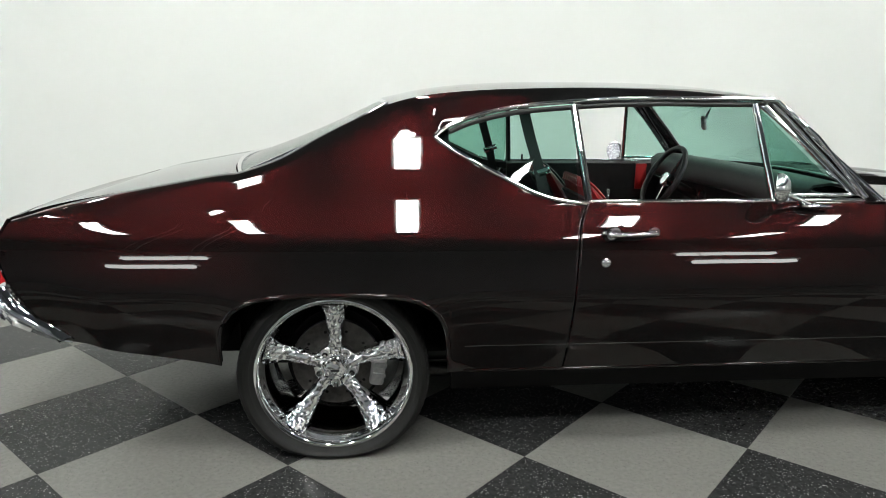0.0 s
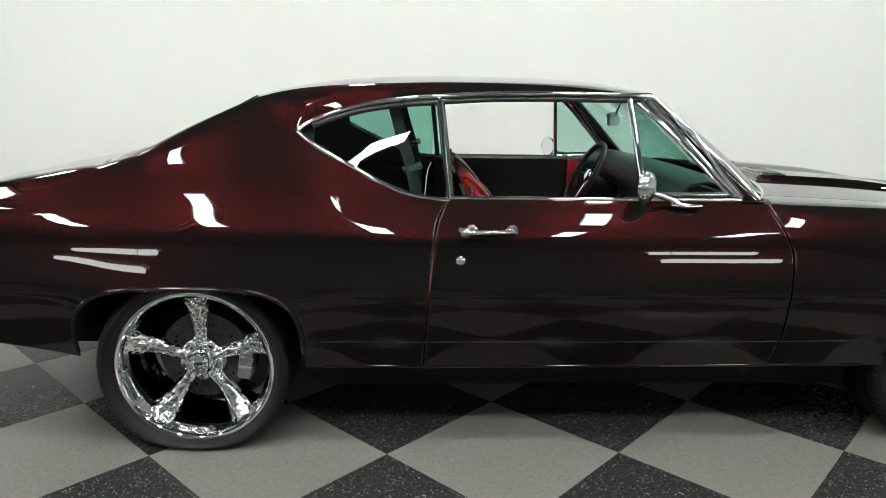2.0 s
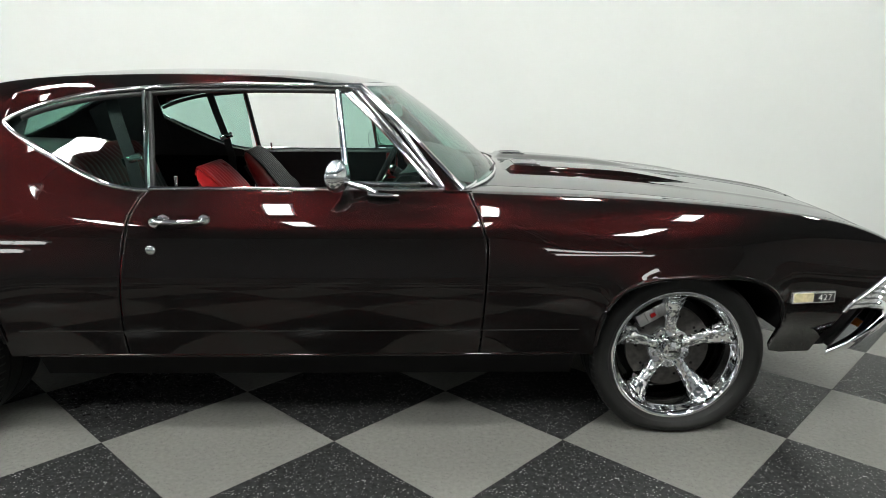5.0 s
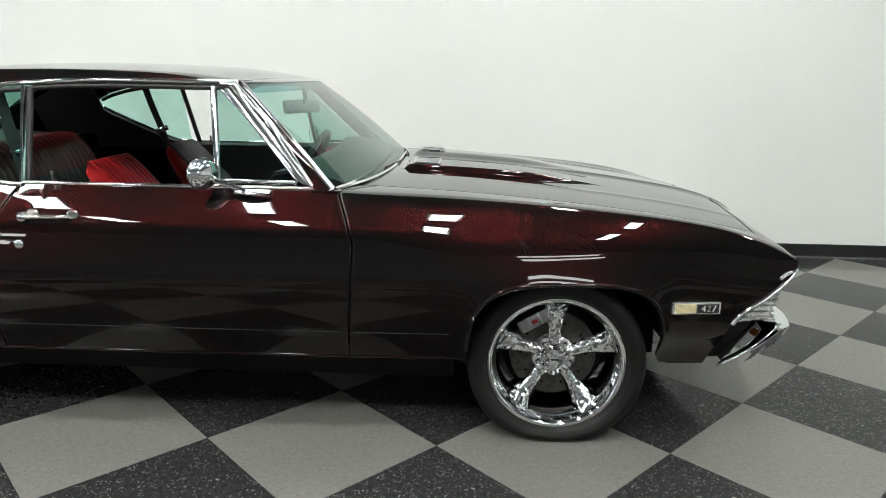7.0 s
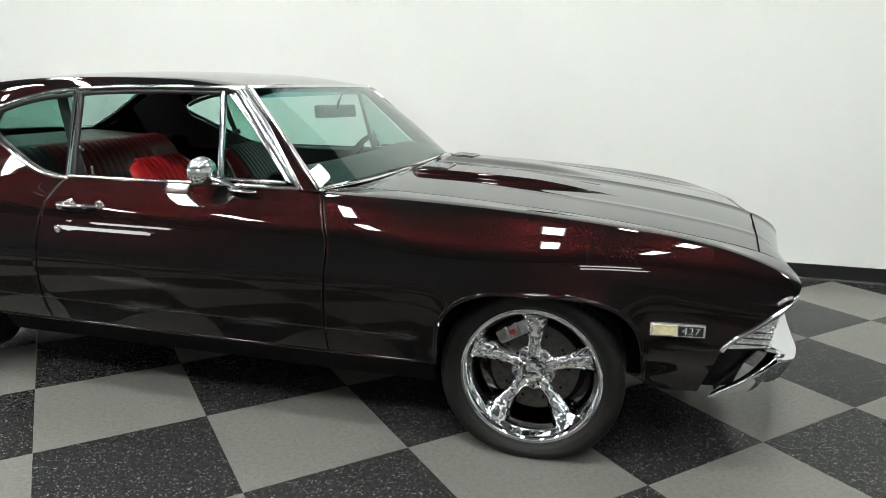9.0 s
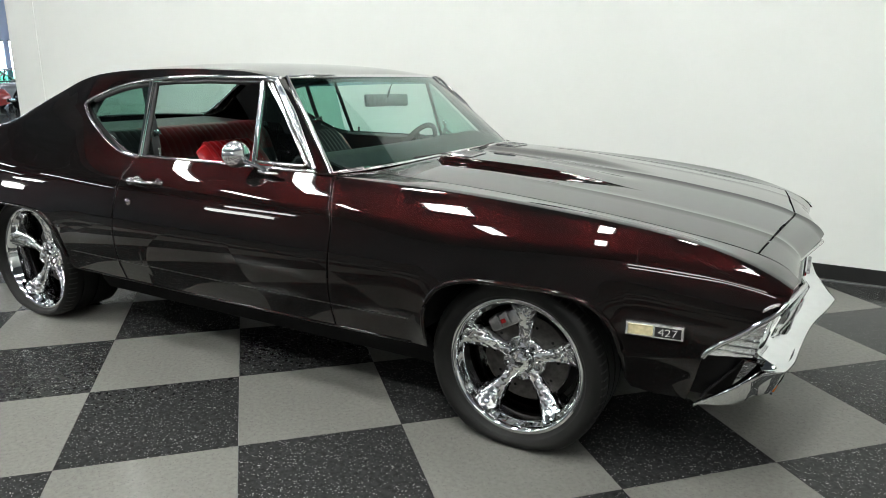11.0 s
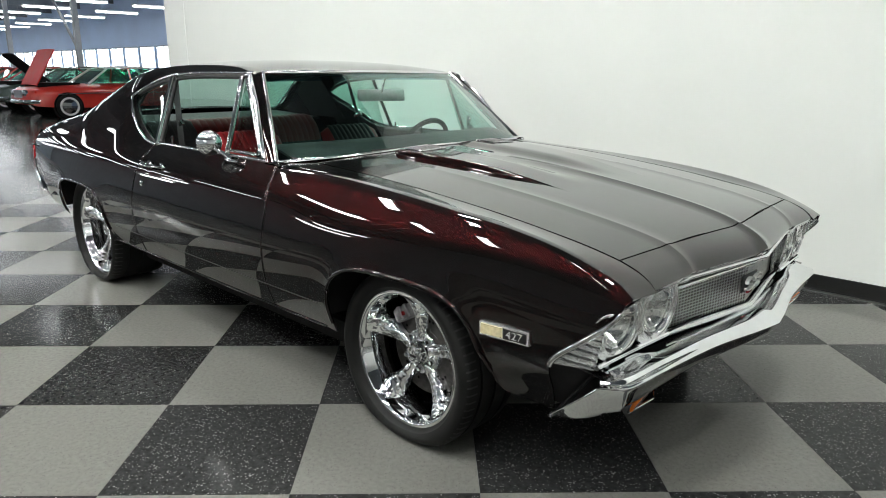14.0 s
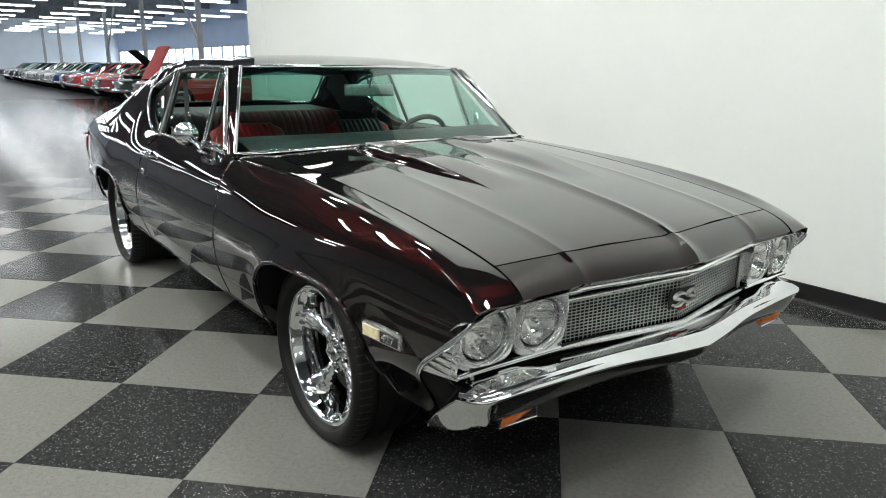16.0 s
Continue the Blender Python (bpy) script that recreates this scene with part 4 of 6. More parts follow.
# ---- wheels ----
def wheel(cx, s, R, r, w, yc, hub_z, bulge):
    """Five-spoke chrome wheel on a low tyre; s is the side, yc the middle of the tyre."""
    o = lambda h: s * h           # outwards
    wh = root("wheel", "", "", (cx, s * yc, hub_z))
    wh.parent = car
    wh.matrix_parent_inverse = car.matrix_world.inverted()
    at = (cx, s * yc, hub_z)
    W = w / 2 + bulge                # half width of the tyre
    prof = [(r - 0.004, o(-0.46 * w)), (r + 0.012, o(-W + 0.012)), ((R + r) / 2, o(-W)), (R - 0.020, o(-W + 0.006)), (R - 0.006, o(-W + 0.022)), (R, o(-W + 0.04))]
    for g in (-0.5, 0.0, 0.5):
        c = g * W
        prof += [(R, o(c - 0.007)), (R - 0.008, o(c - 0.006)), (R - 0.008, o(c + 0.006)), (R, o(c + 0.007))]
    prof += [(R, o(W - 0.036)), (R - 0.003, o(W - 0.020)), (R - 0.010, o(W - 0.009)), (R - 0.021, o(W - 0.003)), (R - 0.025, o(W - 0.001)), ((R + r) / 2 + 0.006, o(W)),
             ((R + r) / 2, o(W - 0.002)), (r + 0.024, o(W - 0.008)), (r + 0.021, o(W - 0.0115)), (r + 0.012, o(w / 2 + 0.002)), (r - 0.004, o(0.46 * w))]
    tyre = lathe("tyre", prof, RUBBER, wh, "black low-profile tyre", n=96, at=at)
    for v in tyre.data.vertices:
        if v.co.z < 0.05:      # flattened where it stands
            v.co.z = 0.0006 + max(0.0, v.co.z + (R - hub_z)) * 0.05 / (0.05 + R - hub_z)
    # shoulder grooves cut across the tread
    groove = bpy.data.meshes.new("shoulder_groove")
    d, x0, x1 = 0.0035, W - 0.052, W - 0.010
    groove.from_pydata([(R + 0.0004, o(x0), -d), (R + 0.0004, o(x0), d), (R - 0.0096, o(x1), d), (R - 0.0096, o(x1), -d), (R - 0.0030, o((x0 + x1) / 2 + 0.012), d), (R - 0.0030, o((x0 + x1) / 2 + 0.012), -d)], [], [(0, 1, 4, 5), (5, 4, 2, 3)])
    groove.materials.append(SEAL)
    for i in range(72):
        ang = 360 * i / 72
        if 235 < ang < 305:
            continue
        g = new("shoulder_groove", groove)
        g.parent = tyre
        g.matrix_parent_inverse = tyre.matrix_world.inverted()
        g.matrix_world = pose(*at) @ pose(0, 0, 0, 0, -ang, 0) @ pose(0.0012, 0, 0)
    lathe("barrel", [(r - 0.030, o(-0.46 * w)), (r - 0.042, o(-0.2 * w)), (r - 0.036, o(0.18 * w)), (r - 0.024, o(0.345 * w))], BARREL, wh, "dark inner barrel", n=72, at=at)
    rim = lathe("rim", [(r - 0.026, o(0.33 * w)), (r - 0.022, o(0.37 * w)), (r - 0.014, o(0.43 * w)),
                        (r - 0.011, o(0.470 * w)), (r - 0.009, o(0.480 * w)), (r - 0.007, o(0.491 * w)), (r - 0.005, o(0.499 * w)), (r + 0.002, o(0.502 * w)), (r + 0.007, o(0.498 * w)), (r + 0.008, o(0.486 * w)), (r, o(0.46 * w))],
                CHROME, wh, "polished chrome rim", n=96, at=at)
    # spokes
    face = 0.5 * w - 0.086          # hub face, set back from the lip
    for k in range(5):
        a = math.pi / 2 + 2 * math.pi * k / 5
        ca, sa = math.cos(a), math.sin(a)
        P = []
        n = 18
        for i in range(n):
            v = i / (n - 1)
            rad = 0.052 + (r - 0.018 - 0.052) * v
            half = 0.0200 + 0.016 * v + 0.028 * v ** 2.5 + 0.014 * (1 - v) ** 6
            y = face + 0.012 + 0.040 * v ** 1.6 + 0.020 * v ** 6 - 0.008 * math.sin(math.pi * v)
            dep = 0.9 * half
            ring = []
            for q, (u, h) in enumerate(((-1.0, -2.0), (-1.0, -1.0), (-0.985, -0.83), (-0.94, -0.66), (-0.84, -0.46), (-0.66, -0.25), (-0.46, -0.11), (-0.22, -0.025), (0.0, 0.0), (0.22, -0.025), (0.46, -0.11), (0.66, -0.25), (0.84, -0.46), (0.94, -0.66), (0.985, -0.83), (1.0, -1.0), (1.0, -2.0))):
                t = u * half
                ring.append((cx + rad * ca - t * sa, s * (yc + y + h * dep), hub_z + rad * sa + t * ca))
            P.append(ring)
        verts = [p for ring in P for p in ring]
        m = 17
        faces = [(i * m + j, i * m + (j + 1) % m, (i + 1) * m + (j + 1) % m, (i + 1) * m + j) for i in range(n - 1) for j in range(m)]
        faces += [tuple(range(m)), tuple((n - 1) * m + j for j in range(m))]
        raw("spoke", verts, faces, WHEEL_CHROME, rim, "", 70)
    lathe("hub", [(0.088, o(face - 0.05)), (0.087, o(face - 0.010)), (0.082, o(face - 0.002)), (0.075, o(face + 0.001)), (0.068, o(face - 0.004)), (0.056, o(face - 0.005)), (0.048, o(face + 0.004)), (0.044, o(face - 0.004)), (0.0, o(face - 0.004))], WHEEL_CHROME, rim, n=40, at=at)
    cap = lathe("centre_cap", [(0.043, o(face - 0.004)), (0.042, o(face + 0.010)), (0.039, o(face + 0.012)), (0.0385, o(face + 0.030)), (0.035, o(face + 0.036)), (0.02, o(face + 0.039)), (0.0, o(face + 0.040))], WHEEL_CHROME, rim, "chrome centre cap", n=32, at=at)
    block("cap_emblem", (0.032, 0.003, 0.009), (cx, s * (yc + face + 0.0405), hub_z), BADGE_BLACK, cap, bevel=0.001)
    for k in range(5):
        a = -math.pi / 2 + 2 * math.pi * k / 5
        c = (cx + 0.063 * math.cos(a), s * yc, hub_z + 0.063 * math.sin(a))
        lathe("lug_nut", [(0.0125, o(face - 0.003)), (0.0115, o(face + 0.018)), (0.007, o(face + 0.024)), (0, o(face + 0.024))], CHROME, rim, n=6, at=c, sharp=20)
        lathe("lug_seat", [(0.0175, o(face - 0.001)), (0.0165, o(face + 0.004)), (0.0115, o(face + 0.004))], DULL, rim, n=16, at=c)
    disc = lathe("brake_disc", [(0.07, o(0.03 * w)), (0.165, o(0.03 * w)), (0.165, o(-0.06 * w)), (0.07, o(-0.06 * w))], DISC_STEEL, wh, "steel brake disc", n=48, at=at, closed=True)
    lathe("disc_hat", [(0.0, o(0.10 * w)), (0.072, o(0.10 * w)), (0.078, o(0.06 * w)), (0.078, o(0.0))], DARK_STEEL, disc, n=32, at=at)
    for k in range(10):
        a = 2 * math.pi * k / 10
        lathe("vent_hole", [(0.0, o(0.034 * w)), (0.006, o(0.034 * w))], UNDER, disc, n=8, at=(cx + 0.125 * math.cos(a), s * yc, hub_z + 0.125 * math.sin(a)))
    ang = (60 if cx > 1 else -8)
    a0 = radians(180 - ang) if cx > 1 else radians(ang)
    cal = block("brake_caliper", (0.055, 0.075, 0.13), (cx + 0.158 * math.cos(a0), s * (yc + 0.02 * w), hub_z + 0.158 * math.sin(a0)), DULL, wh, "dull cast brake caliper",
                bevel=0.012, rot=(0, -math.degrees(a0), 0))
    for dz in (-0.03, 0.03):
        block("caliper_rib", (0.05, 0.012, 0.016), (cx + 0.165 * math.cos(a0 + dz * 4), s * (yc + 0.02 * w + 0.04), hub_z + 0.165 * math.sin(a0 + dz * 4)), DULL, cal, bevel=0.003, rot=(0, -math.degrees(a0), 0))
    if cx > 1:
        block("caliper_label", (0.016, 0.003, 0.055), (cx + 0.158 * math.cos(a0), s * (yc + 0.02 * w + 0.0385), hub_z + 0.158 * math.sin(a0)), RED_LENS, cal, "small red label", bevel=0.001, rot=(0, -math.degrees(a0), 0))
    lathe("drum_shield", [(0.0, o(-0.15 * w)), (0.19, o(-0.15 * w)), (0.19, o(-0.2 * w))], UNDER, wh, n=32, at=at)


for s in both:
    wheel(-0.003, s, 0.343, 0.277, 0.280, 0.740, 0.317, 0.034)
    wheel(2.849, s, 0.329, 0.247, 0.240, 0.745, 0.310, 0.026)

# ---- the car's face ----
lamp_x = lambda y: 3.640 - 0.10 * (abs(y) - 0.568)
up = curve_fn((0.455, 0.698), (0.60, 0.704), (0.74, 0.700), (0.82, 0.682), (0.872, 0.655))
dn = curve_fn((0.455, 0.534), (0.60, 0.530), (0.75, 0.525), (0.872, 0.515))


def lamp_disc(name, y0, z0, rings, mat, parent, s, label="", square=0.0, n=40):
    """Rings of (radius, forward) round a lamp's middle; the last may be squared off."""
    verts, faces = [], []
    m = len(rings)
    for i in range(n):
        a = 2 * math.pi * i / n
        c, d = math.cos(a), math.sin(a)
        for k, (r, dx) in enumerate(rings):
            q = r
            if square and k >= m - 2:
                q = r / (abs(c) ** square + abs(d) ** square) ** (1 / square)
            y, z = y0 + q * c, z0 + q * d
            verts.append((lamp_x(y) + dx + 0.12 * (z - z0), -s * y, z))
    for i in range(n):
        j = (i + 1) % n
        for k in range(m - 1):
            faces.append((m * i + k, m * i + k + 1, m * j + k + 1, m * j + k))
    return raw(name, verts, faces, mat, parent, label, 50)


for s in both:
    P = [[(lamp_x(y) - 0.062, -s * y, z) for z in lin(up(y) - 0.004, dn(y) + 0.002, 8)] for y in lin(0.455, 0.838, 24)]
    plate = sheet("lamp_plate", P, SEAL, car, "black lamp bay", thick=0.004)
    for y in (0.757, 0.572):
        z = 0.617 if y > 0.6 else 0.621
        lamp = lamp_disc("headlamp", y, z, ((0.0730, -0.012), (0.0745, 0.006), (0.0790, 0.016), (0.0870, 0.019), (0.0935, 0.013), (0.0935, -0.03)), SATIN, car, s, "round headlamp in a squared satin bezel", square=3.4)
        lamp_disc("lamp_ring", y, z, ((0.062, 0.004), (0.0655, 0.009), (0.0685, 0.004), (0.0685, -0.010)), CHROME, lamp, s)
        lamp_disc("lamp_groove", y, z, ((0.067, -0.006), (0.076, -0.006)), SEAL, lamp, s)
        lamp_disc("reflector", y, z, ((0.0, -0.050), (0.012, -0.048), (0.024, -0.042), (0.038, -0.030), (0.052, -0.011), (0.063, 0.004)), REFLECTOR, lamp, s)
        g = lamp_disc("lens", y, z, ((0.0, 0.022), (0.018, 0.021), (0.036, 0.018), (0.053, 0.011), (0.0635, 0.005)), LENS, lamp, s, "clear domed lens")
        g.visible_shadow = False
        lathe("bulb_shield", [(0.0, 0.0), (0.007, -0.003), (0.009, -0.010), (0.008, -0.02)], CHROME, lamp, n=16, axis="x", at=(lamp_x(y) - 0.004, -s * y, z))
    # bright brow and lower moulding
    tube("bezel_edge", [(lamp_x(y) + 0.022 + 0.10 * (up(y) - 0.65), -s * y, up(y) + 0.002) for y in lin(0.455, 0.836, 28)], 0.0075, SATIN, plate, "satin upper brow")
    tube("bezel_edge", [(lamp_x(y) + 0.002, -s * y, dn(y) - 0.004) for y in lin(0.492, 0.842, 24)], 0.009, CHROME, plate, "chrome lower moulding")
    # ribbed lens that wraps round the corner, running back to a point
    A, B, C = Vector((3.640, 0.856, 0.652)), Vector((3.606, 0.852, 0.503)), Vector((3.474, 0.868, 0.490))
    P = []
    for i in range(8):
        u = i / 7
        p, q = A.lerp(C, u), B.lerp(C, u)
        P.append([(w.x, -s * (w.y - 0.012), w.z) for k in range(6) for w in (p.lerp(q, k / 5),)])
    corner = sheet("corner_lens", P, SATIN, plate, "ribbed corner lamp", thick=0.004)
    for k in range(7):
        f = (k + 0.5) / 7
        p = A.lerp(B, f)
        e = A.lerp(C, min(1.0, f * 1.02))
        if (p - e).length > 0.01:
            tube("lens_rib", [(w.x + 0.003, -s * (w.y - 0.008), w.z) for w in (p, p.lerp(Vector((e.x, e.y, p.z)), 0.97))], 0.0042, CHROME, corner, n=6)
    P = []
    for y in lin(0.836, 0.852, 4):
        P.append([(lamp_x(y) + 0.004 - 0.10 * (0.652 - z), -s * y, z) for z in lin(0.645, 0.508, 5)])
    sheet("corner_face", P, SATIN, plate, thick=0.003)
    tube("bezel_edge", [(nose_x(z) + 0.001, -s * side_y(nose_x(z), z), z) for z in lin(0.484, 0.690, 14)], [0.0095] * 10 + [0.009, 0.008, 0.007, 0.005], CHROME, plate, "chrome edge of the wing")
    # satin brow from wing to lamp bay
    P = []
    for y in lin(0.688, 0.862, 12):
        zt = 0.719 - 0.040 * smooth(0.74, 0.866, y)
        P.append([(3.692 - 0.032 * smooth(0.74, 0.866, y) - 0.012 * k / 3, -s * y, zt - 0.016 * k / 3) for k in range(4)])
    sheet("brow", P, PAINT, car, thick=0.004)

# bright returns between the lamp bezels, the wing's edge and the header
for s in both:
    P = []
    for k in range(8):
        z = 0.640 + 0.056 * k / 7
        P.append([(nose_x(z) - 0.004 + (lamp_x(0.845) + 0.004 - nose_x(z)) * v, -s * (side_y(nose_x(z), z) - 0.006 + (0.842 - side_y(nose_x(z), z)) * v), z) for v in lin(0, 1, 5)])
    sheet("lamp_return", P, SATIN, car, "bright lamp bay return", thick=0.003)
    P = []
    for y in lin(0.462, 0.866, 20):
        x1, z1 = 3.682 - 0.022 * smooth(0.74, 0.866, y), 0.704 - 0.022 * smooth(0.74, 0.866, y)
        x0, z0 = lamp_x(y) + 0.010, up(y) - 0.004
        P.append([(x1 + (x0 - x1) * v, -s * y, z1 + (z0 - z1) * v + 0.004 * math.sin(math.pi * v)) for v in lin(0, 1, 5)])
    sheet("lamp_return", P, SATIN, car, "bright lamp bay return", thick=0.003)

# grille: pointed in plan, fine mesh in a bright frame
gx = lambda y: 3.712 - 0.175 * abs(y)
g_top = lambda y: 0.668 - 0.030 * abs(y)
g_bot = lambda y: 0.524
P = [[(gx(y) - 0.03, y, g_top(y) + (g_bot(y) - g_top(y)) * k / 4) for k in range(5)] for y in lin(-0.472, 0.472, 31)]
grille = sheet("grille", P, BADGE_BLACK, car, "black grille with a fine bright mesh and chrome frame", thick=0.01)
verts, faces = [], []


def bar(a, b, t):
    a, b = Vector(a), Vector(b)
    d = (b - a).normalized()
    u = Vector((1, 0, 0))
    v = d.cross(u).normalized() * t
    u = u * t
    k = len(verts)
    for p in (a, b):
        verts.extend([p + u + v, p + u - v, p - u - v, p - u + v])
    for i in range(4):
        faces.append((k + i, k + (i + 1) % 4, k + 4 + (i + 1) % 4, k + 4 + i))


for k in range(1, 13):
    for y0, y1 in ((-0.470, 0.0), (0.0, 0.470)):
        f = k / 13
        bar((gx(y0) - 0.012, y0, g_top(y0) + (g_bot(y0) - g_top(y0)) * f), (gx(y1) - 0.012, y1, g_top(y1) + (g_bot(y1) - g_top(y1)) * f), 0.0013)
for i in range(61):
    y = -0.470 + 0.94 * i / 60
    bar((gx(y) - 0.0125, y, g_top(y)), (gx(y) - 0.0125, y, g_bot(y)), 0.0012)
tagged(raw("grille_mesh", verts, faces, MESH_METAL, grille, "fine bright metal mesh", flat=True), kind="stuff")
tube("grille_frame", [(gx(y) + 0.004, y, g_top(y) + 0.006) for y in lin(-0.474, 0.474, 31)], 0.0075, SATIN, grille, "bright grille frame")
tube("grille_frame", [(gx(y) + 0.006, y, g_bot(y) - 0.006) for y in lin(-0.474, 0.474, 31)], 0.0105, SATIN, grille, "bright grille frame")
for s in both:
    tube("grille_frame", [(gx(0.472), s * 0.472, g_top(0.472)), (gx(0.472), s * 0.472, g_bot(0.472))], 0.007, SATIN, grille)
tube("nose_trim", [(3.752 - 0.18 * min(abs(y), 0.42), y, 0.702) for y in lin(-0.455, 0.455, 31)], 0.0075, SATIN, car, "bright moulding under the nose")
P = [[(3.735 - 0.18 * min(abs(y), 0.42) - 0.018 * k, y, 0.712 - 0.013 * k) for k in range(4)] for y in lin(-0.455, 0.455, 25)]
sheet("nose_recess", P, SEAL, car, thick=0.004)
# twin curved strokes of the emblem at the grille's point
for c in (-0.033, 0.033):
    mid = []
    for i in range(29):
        t = i / 28
        a = radians(25 + 245 * (t / 0.5)) if t < 0.5 else radians(90 - 245 * ((t - 0.5) / 0.5))
        mid.append((1.0 * math.cos(a), (0.5 if t < 0.5 else -0.5) + 0.5 * math.sin(a)))
    mid = [(c + 0.024 * yy + 0.008 * zz, 0.603 + 0.020 * zz) for yy, zz in mid]
    verts, faces = [], []
    for i, (y, z) in enumerate(mid):
        y0, z0 = mid[max(i - 1, 0)]
        y1, z1 = mid[min(i + 1, len(mid) - 1)]
        ln = math.hypot(y1 - y0, z1 - z0) or 1
        ny, nz = -(z1 - z0) / ln * 0.0047, (y1 - y0) / ln * 0.0047
        x = gx(0) + 0.002
        verts += [(x, y + ny, z + nz), (x + 0.012, y + ny * 0.7, z + nz * 0.7), (x + 0.012, y - ny * 0.7, z - nz * 0.7), (x, y - ny, z - nz)]
    for i in range(len(mid) - 1):
        for k in range(4):
            faces.append((4 * i + k, 4 * i + (k + 1) % 4, 4 * i + 4 + (k + 1) % 4, 4 * i + 4 + k))
    faces += [(0, 1, 2, 3), tuple(len(verts) - 4 + k for k in range(4))]
    raw("emblem", verts, faces, EMBLEM_SILVER, grille, "bright emblem", 30)
block("emblem_plate", (0.006, 0.132, 0.060), (gx(0) - 0.006, 0.0, 0.602), BADGE_BLACK, grille, bevel=0.002)
block("emblem_base", (0.010, 0.04, 0.012), (gx(0) - 0.002, 0.0, 0.568), RED_LENS, grille, bevel=0.003)

# dark splash panel behind the bumper, and the valance below it
P = [[(3.66 - 0.03 * (abs(y) / 0.8) ** 2 - 0.16 * k / 5, y, 0.53 - 0.21 * k / 5) for k in range(6)] for y in lin(-0.80, 0.80, 41)]
sheet("front_valance", P, UNDER, car, thick=0.006)
P = [[(3.72 - 0.10 * abs(y) ** 1.2 - 0.10 * k / 3, y, 0.505 - 0.02 * abs(y) + 0.004 * k) for k in range(4)] for y in lin(-0.84, 0.84, 31)]
sheet("bumper_shelf", P, PAINT, car, thick=0.004)

# painted corner that turns in from the wing's lower front to behind the bumper
for s in both:
    P = []
    for k in range(9):
        z = 0.315 + 0.178 * k / 8
        x0, y0 = nose_x(z) - 0.006, side_y(nose_x(z), z) - 0.008
        x1, y1 = 3.600 - 0.06 * (1 - k / 8), 0.70
        P.append([(x0 + (x1 - x0) * math.sin(a), s * (y1 + (y0 - y1) * math.cos(a)), z) for a in lin(0, math.pi / 2, 12)])
    sheet("filler_panel", P, UNDER, car, thick=0.006)

# front bumper: pointed blade whose ends droop, lean inwards and wrap back to a tip
bx = curve_fn((0.0, 3.825), (0.10, 3.808), (0.38, 3.752), (0.60, 3.730), (0.75, 3.718), (0.84, 3.700), (0.885, 3.650))
zt = curve_fn((0.0, 0.516), (0.40, 0.500), (0.55, 0.500), (0.64, 0.512), (0.74, 0.508), (0.84, 0.503), (0.885, 0.500))
z_face = curve_fn((0.0, 0.508), (0.5, 0.492), (0.8, 0.481), (0.885, 0.478))
zb = curve_fn((0.0, 0.415), (0.40, 0.404), (0.60, 0.392), (0.70, 0.385))
end_low = curve_fn((0.0, 0.44), (0.72, 0.44), (0.80, 0.395), (0.885, 0.355))
low = curve_fn((0.0, 0.0), (0.72, 0.0), (0.80, 0.034), (0.885, 0.088))
rows = []
half = []
for i in range(48):
    y = 0.885 * i / 47
    half.append((bx(y), y, zt(y), end_low(y), 1.0, low(y), z_face(y), 0.477 - 0.010 * smooth(0.70, 0.84, y)))
for i in range(1, 15):
    v = i / 14
    top = 0.500 - 0.185 * v
    half.append((3.650 - 0.200 * v, 0.885 + 0.012 * math.sin(v * 3.1) - 0.068 * v ** 1.6, top, min(0.355 - 0.053 * v ** 0.7, top - 0.012), 1 - 0.6 * v, 0.088 * (1 - v),
                 top - 0.022 + 0.014 * v, top - 0.033 + 0.020 * v))
full = [(r[0], -r[1], *r[2:]) for r in reversed(half[1:])] + half
for i, (x, y, a, b, w, q, fc, ed) in enumerate(full):
    px, py = full[max(i - 1, 0)][:2], full[min(i + 1, len(full) - 1)][:2]
    t = Vector((py[0] - px[0], py[1] - px[1], 0)).normalized()
    n = Vector((t.y, -t.x, 0))
    if n.x < 0 and abs(y) < 0.8:
        n = -n
    if abs(y) < 0.8:
        n = Vector((n.x, n.y * smooth(0.5, 0.8, abs(y)), 0)).normalized()
    under = 1 - 0.75 * smooth(0.70, 0.84, abs(y))
    sec = []
    for dep, z in ((-0.105 * w, a - 0.004), (-0.10 * w, a), (-0.075 * w, a - 0.4 * (a - fc)), (-0.036 * w, fc + 0.003), (-0.029 * w, fc), (-0.025 * w, fc - 0.004), (-0.014 * w, fc + 0.5 * (ed - fc)),
                   (-0.004, ed + 0.005), (-0.001, ed + 0.001), (0.0, ed - 0.003), (-0.004 * under, ed - 0.007), (-0.012 * under, ed - 0.012), (-0.020 * under, ed + 0.5 * (b - ed)),
                   (-0.040 * w * under, ed + 0.9 * (b - ed)), (-0.055 * w * under, b), (-0.08 * w * under, b + 0.003)):
        f = (z - b) / (a - b)
        if z < ed - 0.013:
            blend = smooth(0.70, 0.86, abs(y))
            dep, z = -0.028 + (dep + 0.028) * blend, ed - 0.010 + (z - ed + 0.010) * blend
        lean = q * (1 - f) * (1 if y < 0 else -1)
        sec.append((x + n.x * dep - 0.35 * q * (1 - f), y + n.y * dep + lean, z))
    rows.append(sec)
# dark sheet stands in for the lower chrome face mirroring the dark floor
P = [[(bx(abs(y)) - 0.016 - 0.012 * k / 5 - 0.02 * (k / 5) ** 4, y, 0.468 + (zb(min(abs(y), 0.70)) - 0.468) * k / 5) for k in range(6)] for y in lin(-0.765, 0.765, 61)]
sheet("bumper_dark_face", P, PAINT, car, "dark sheet for the bumper's lower chrome face reflecting the floor", thick=0.004)
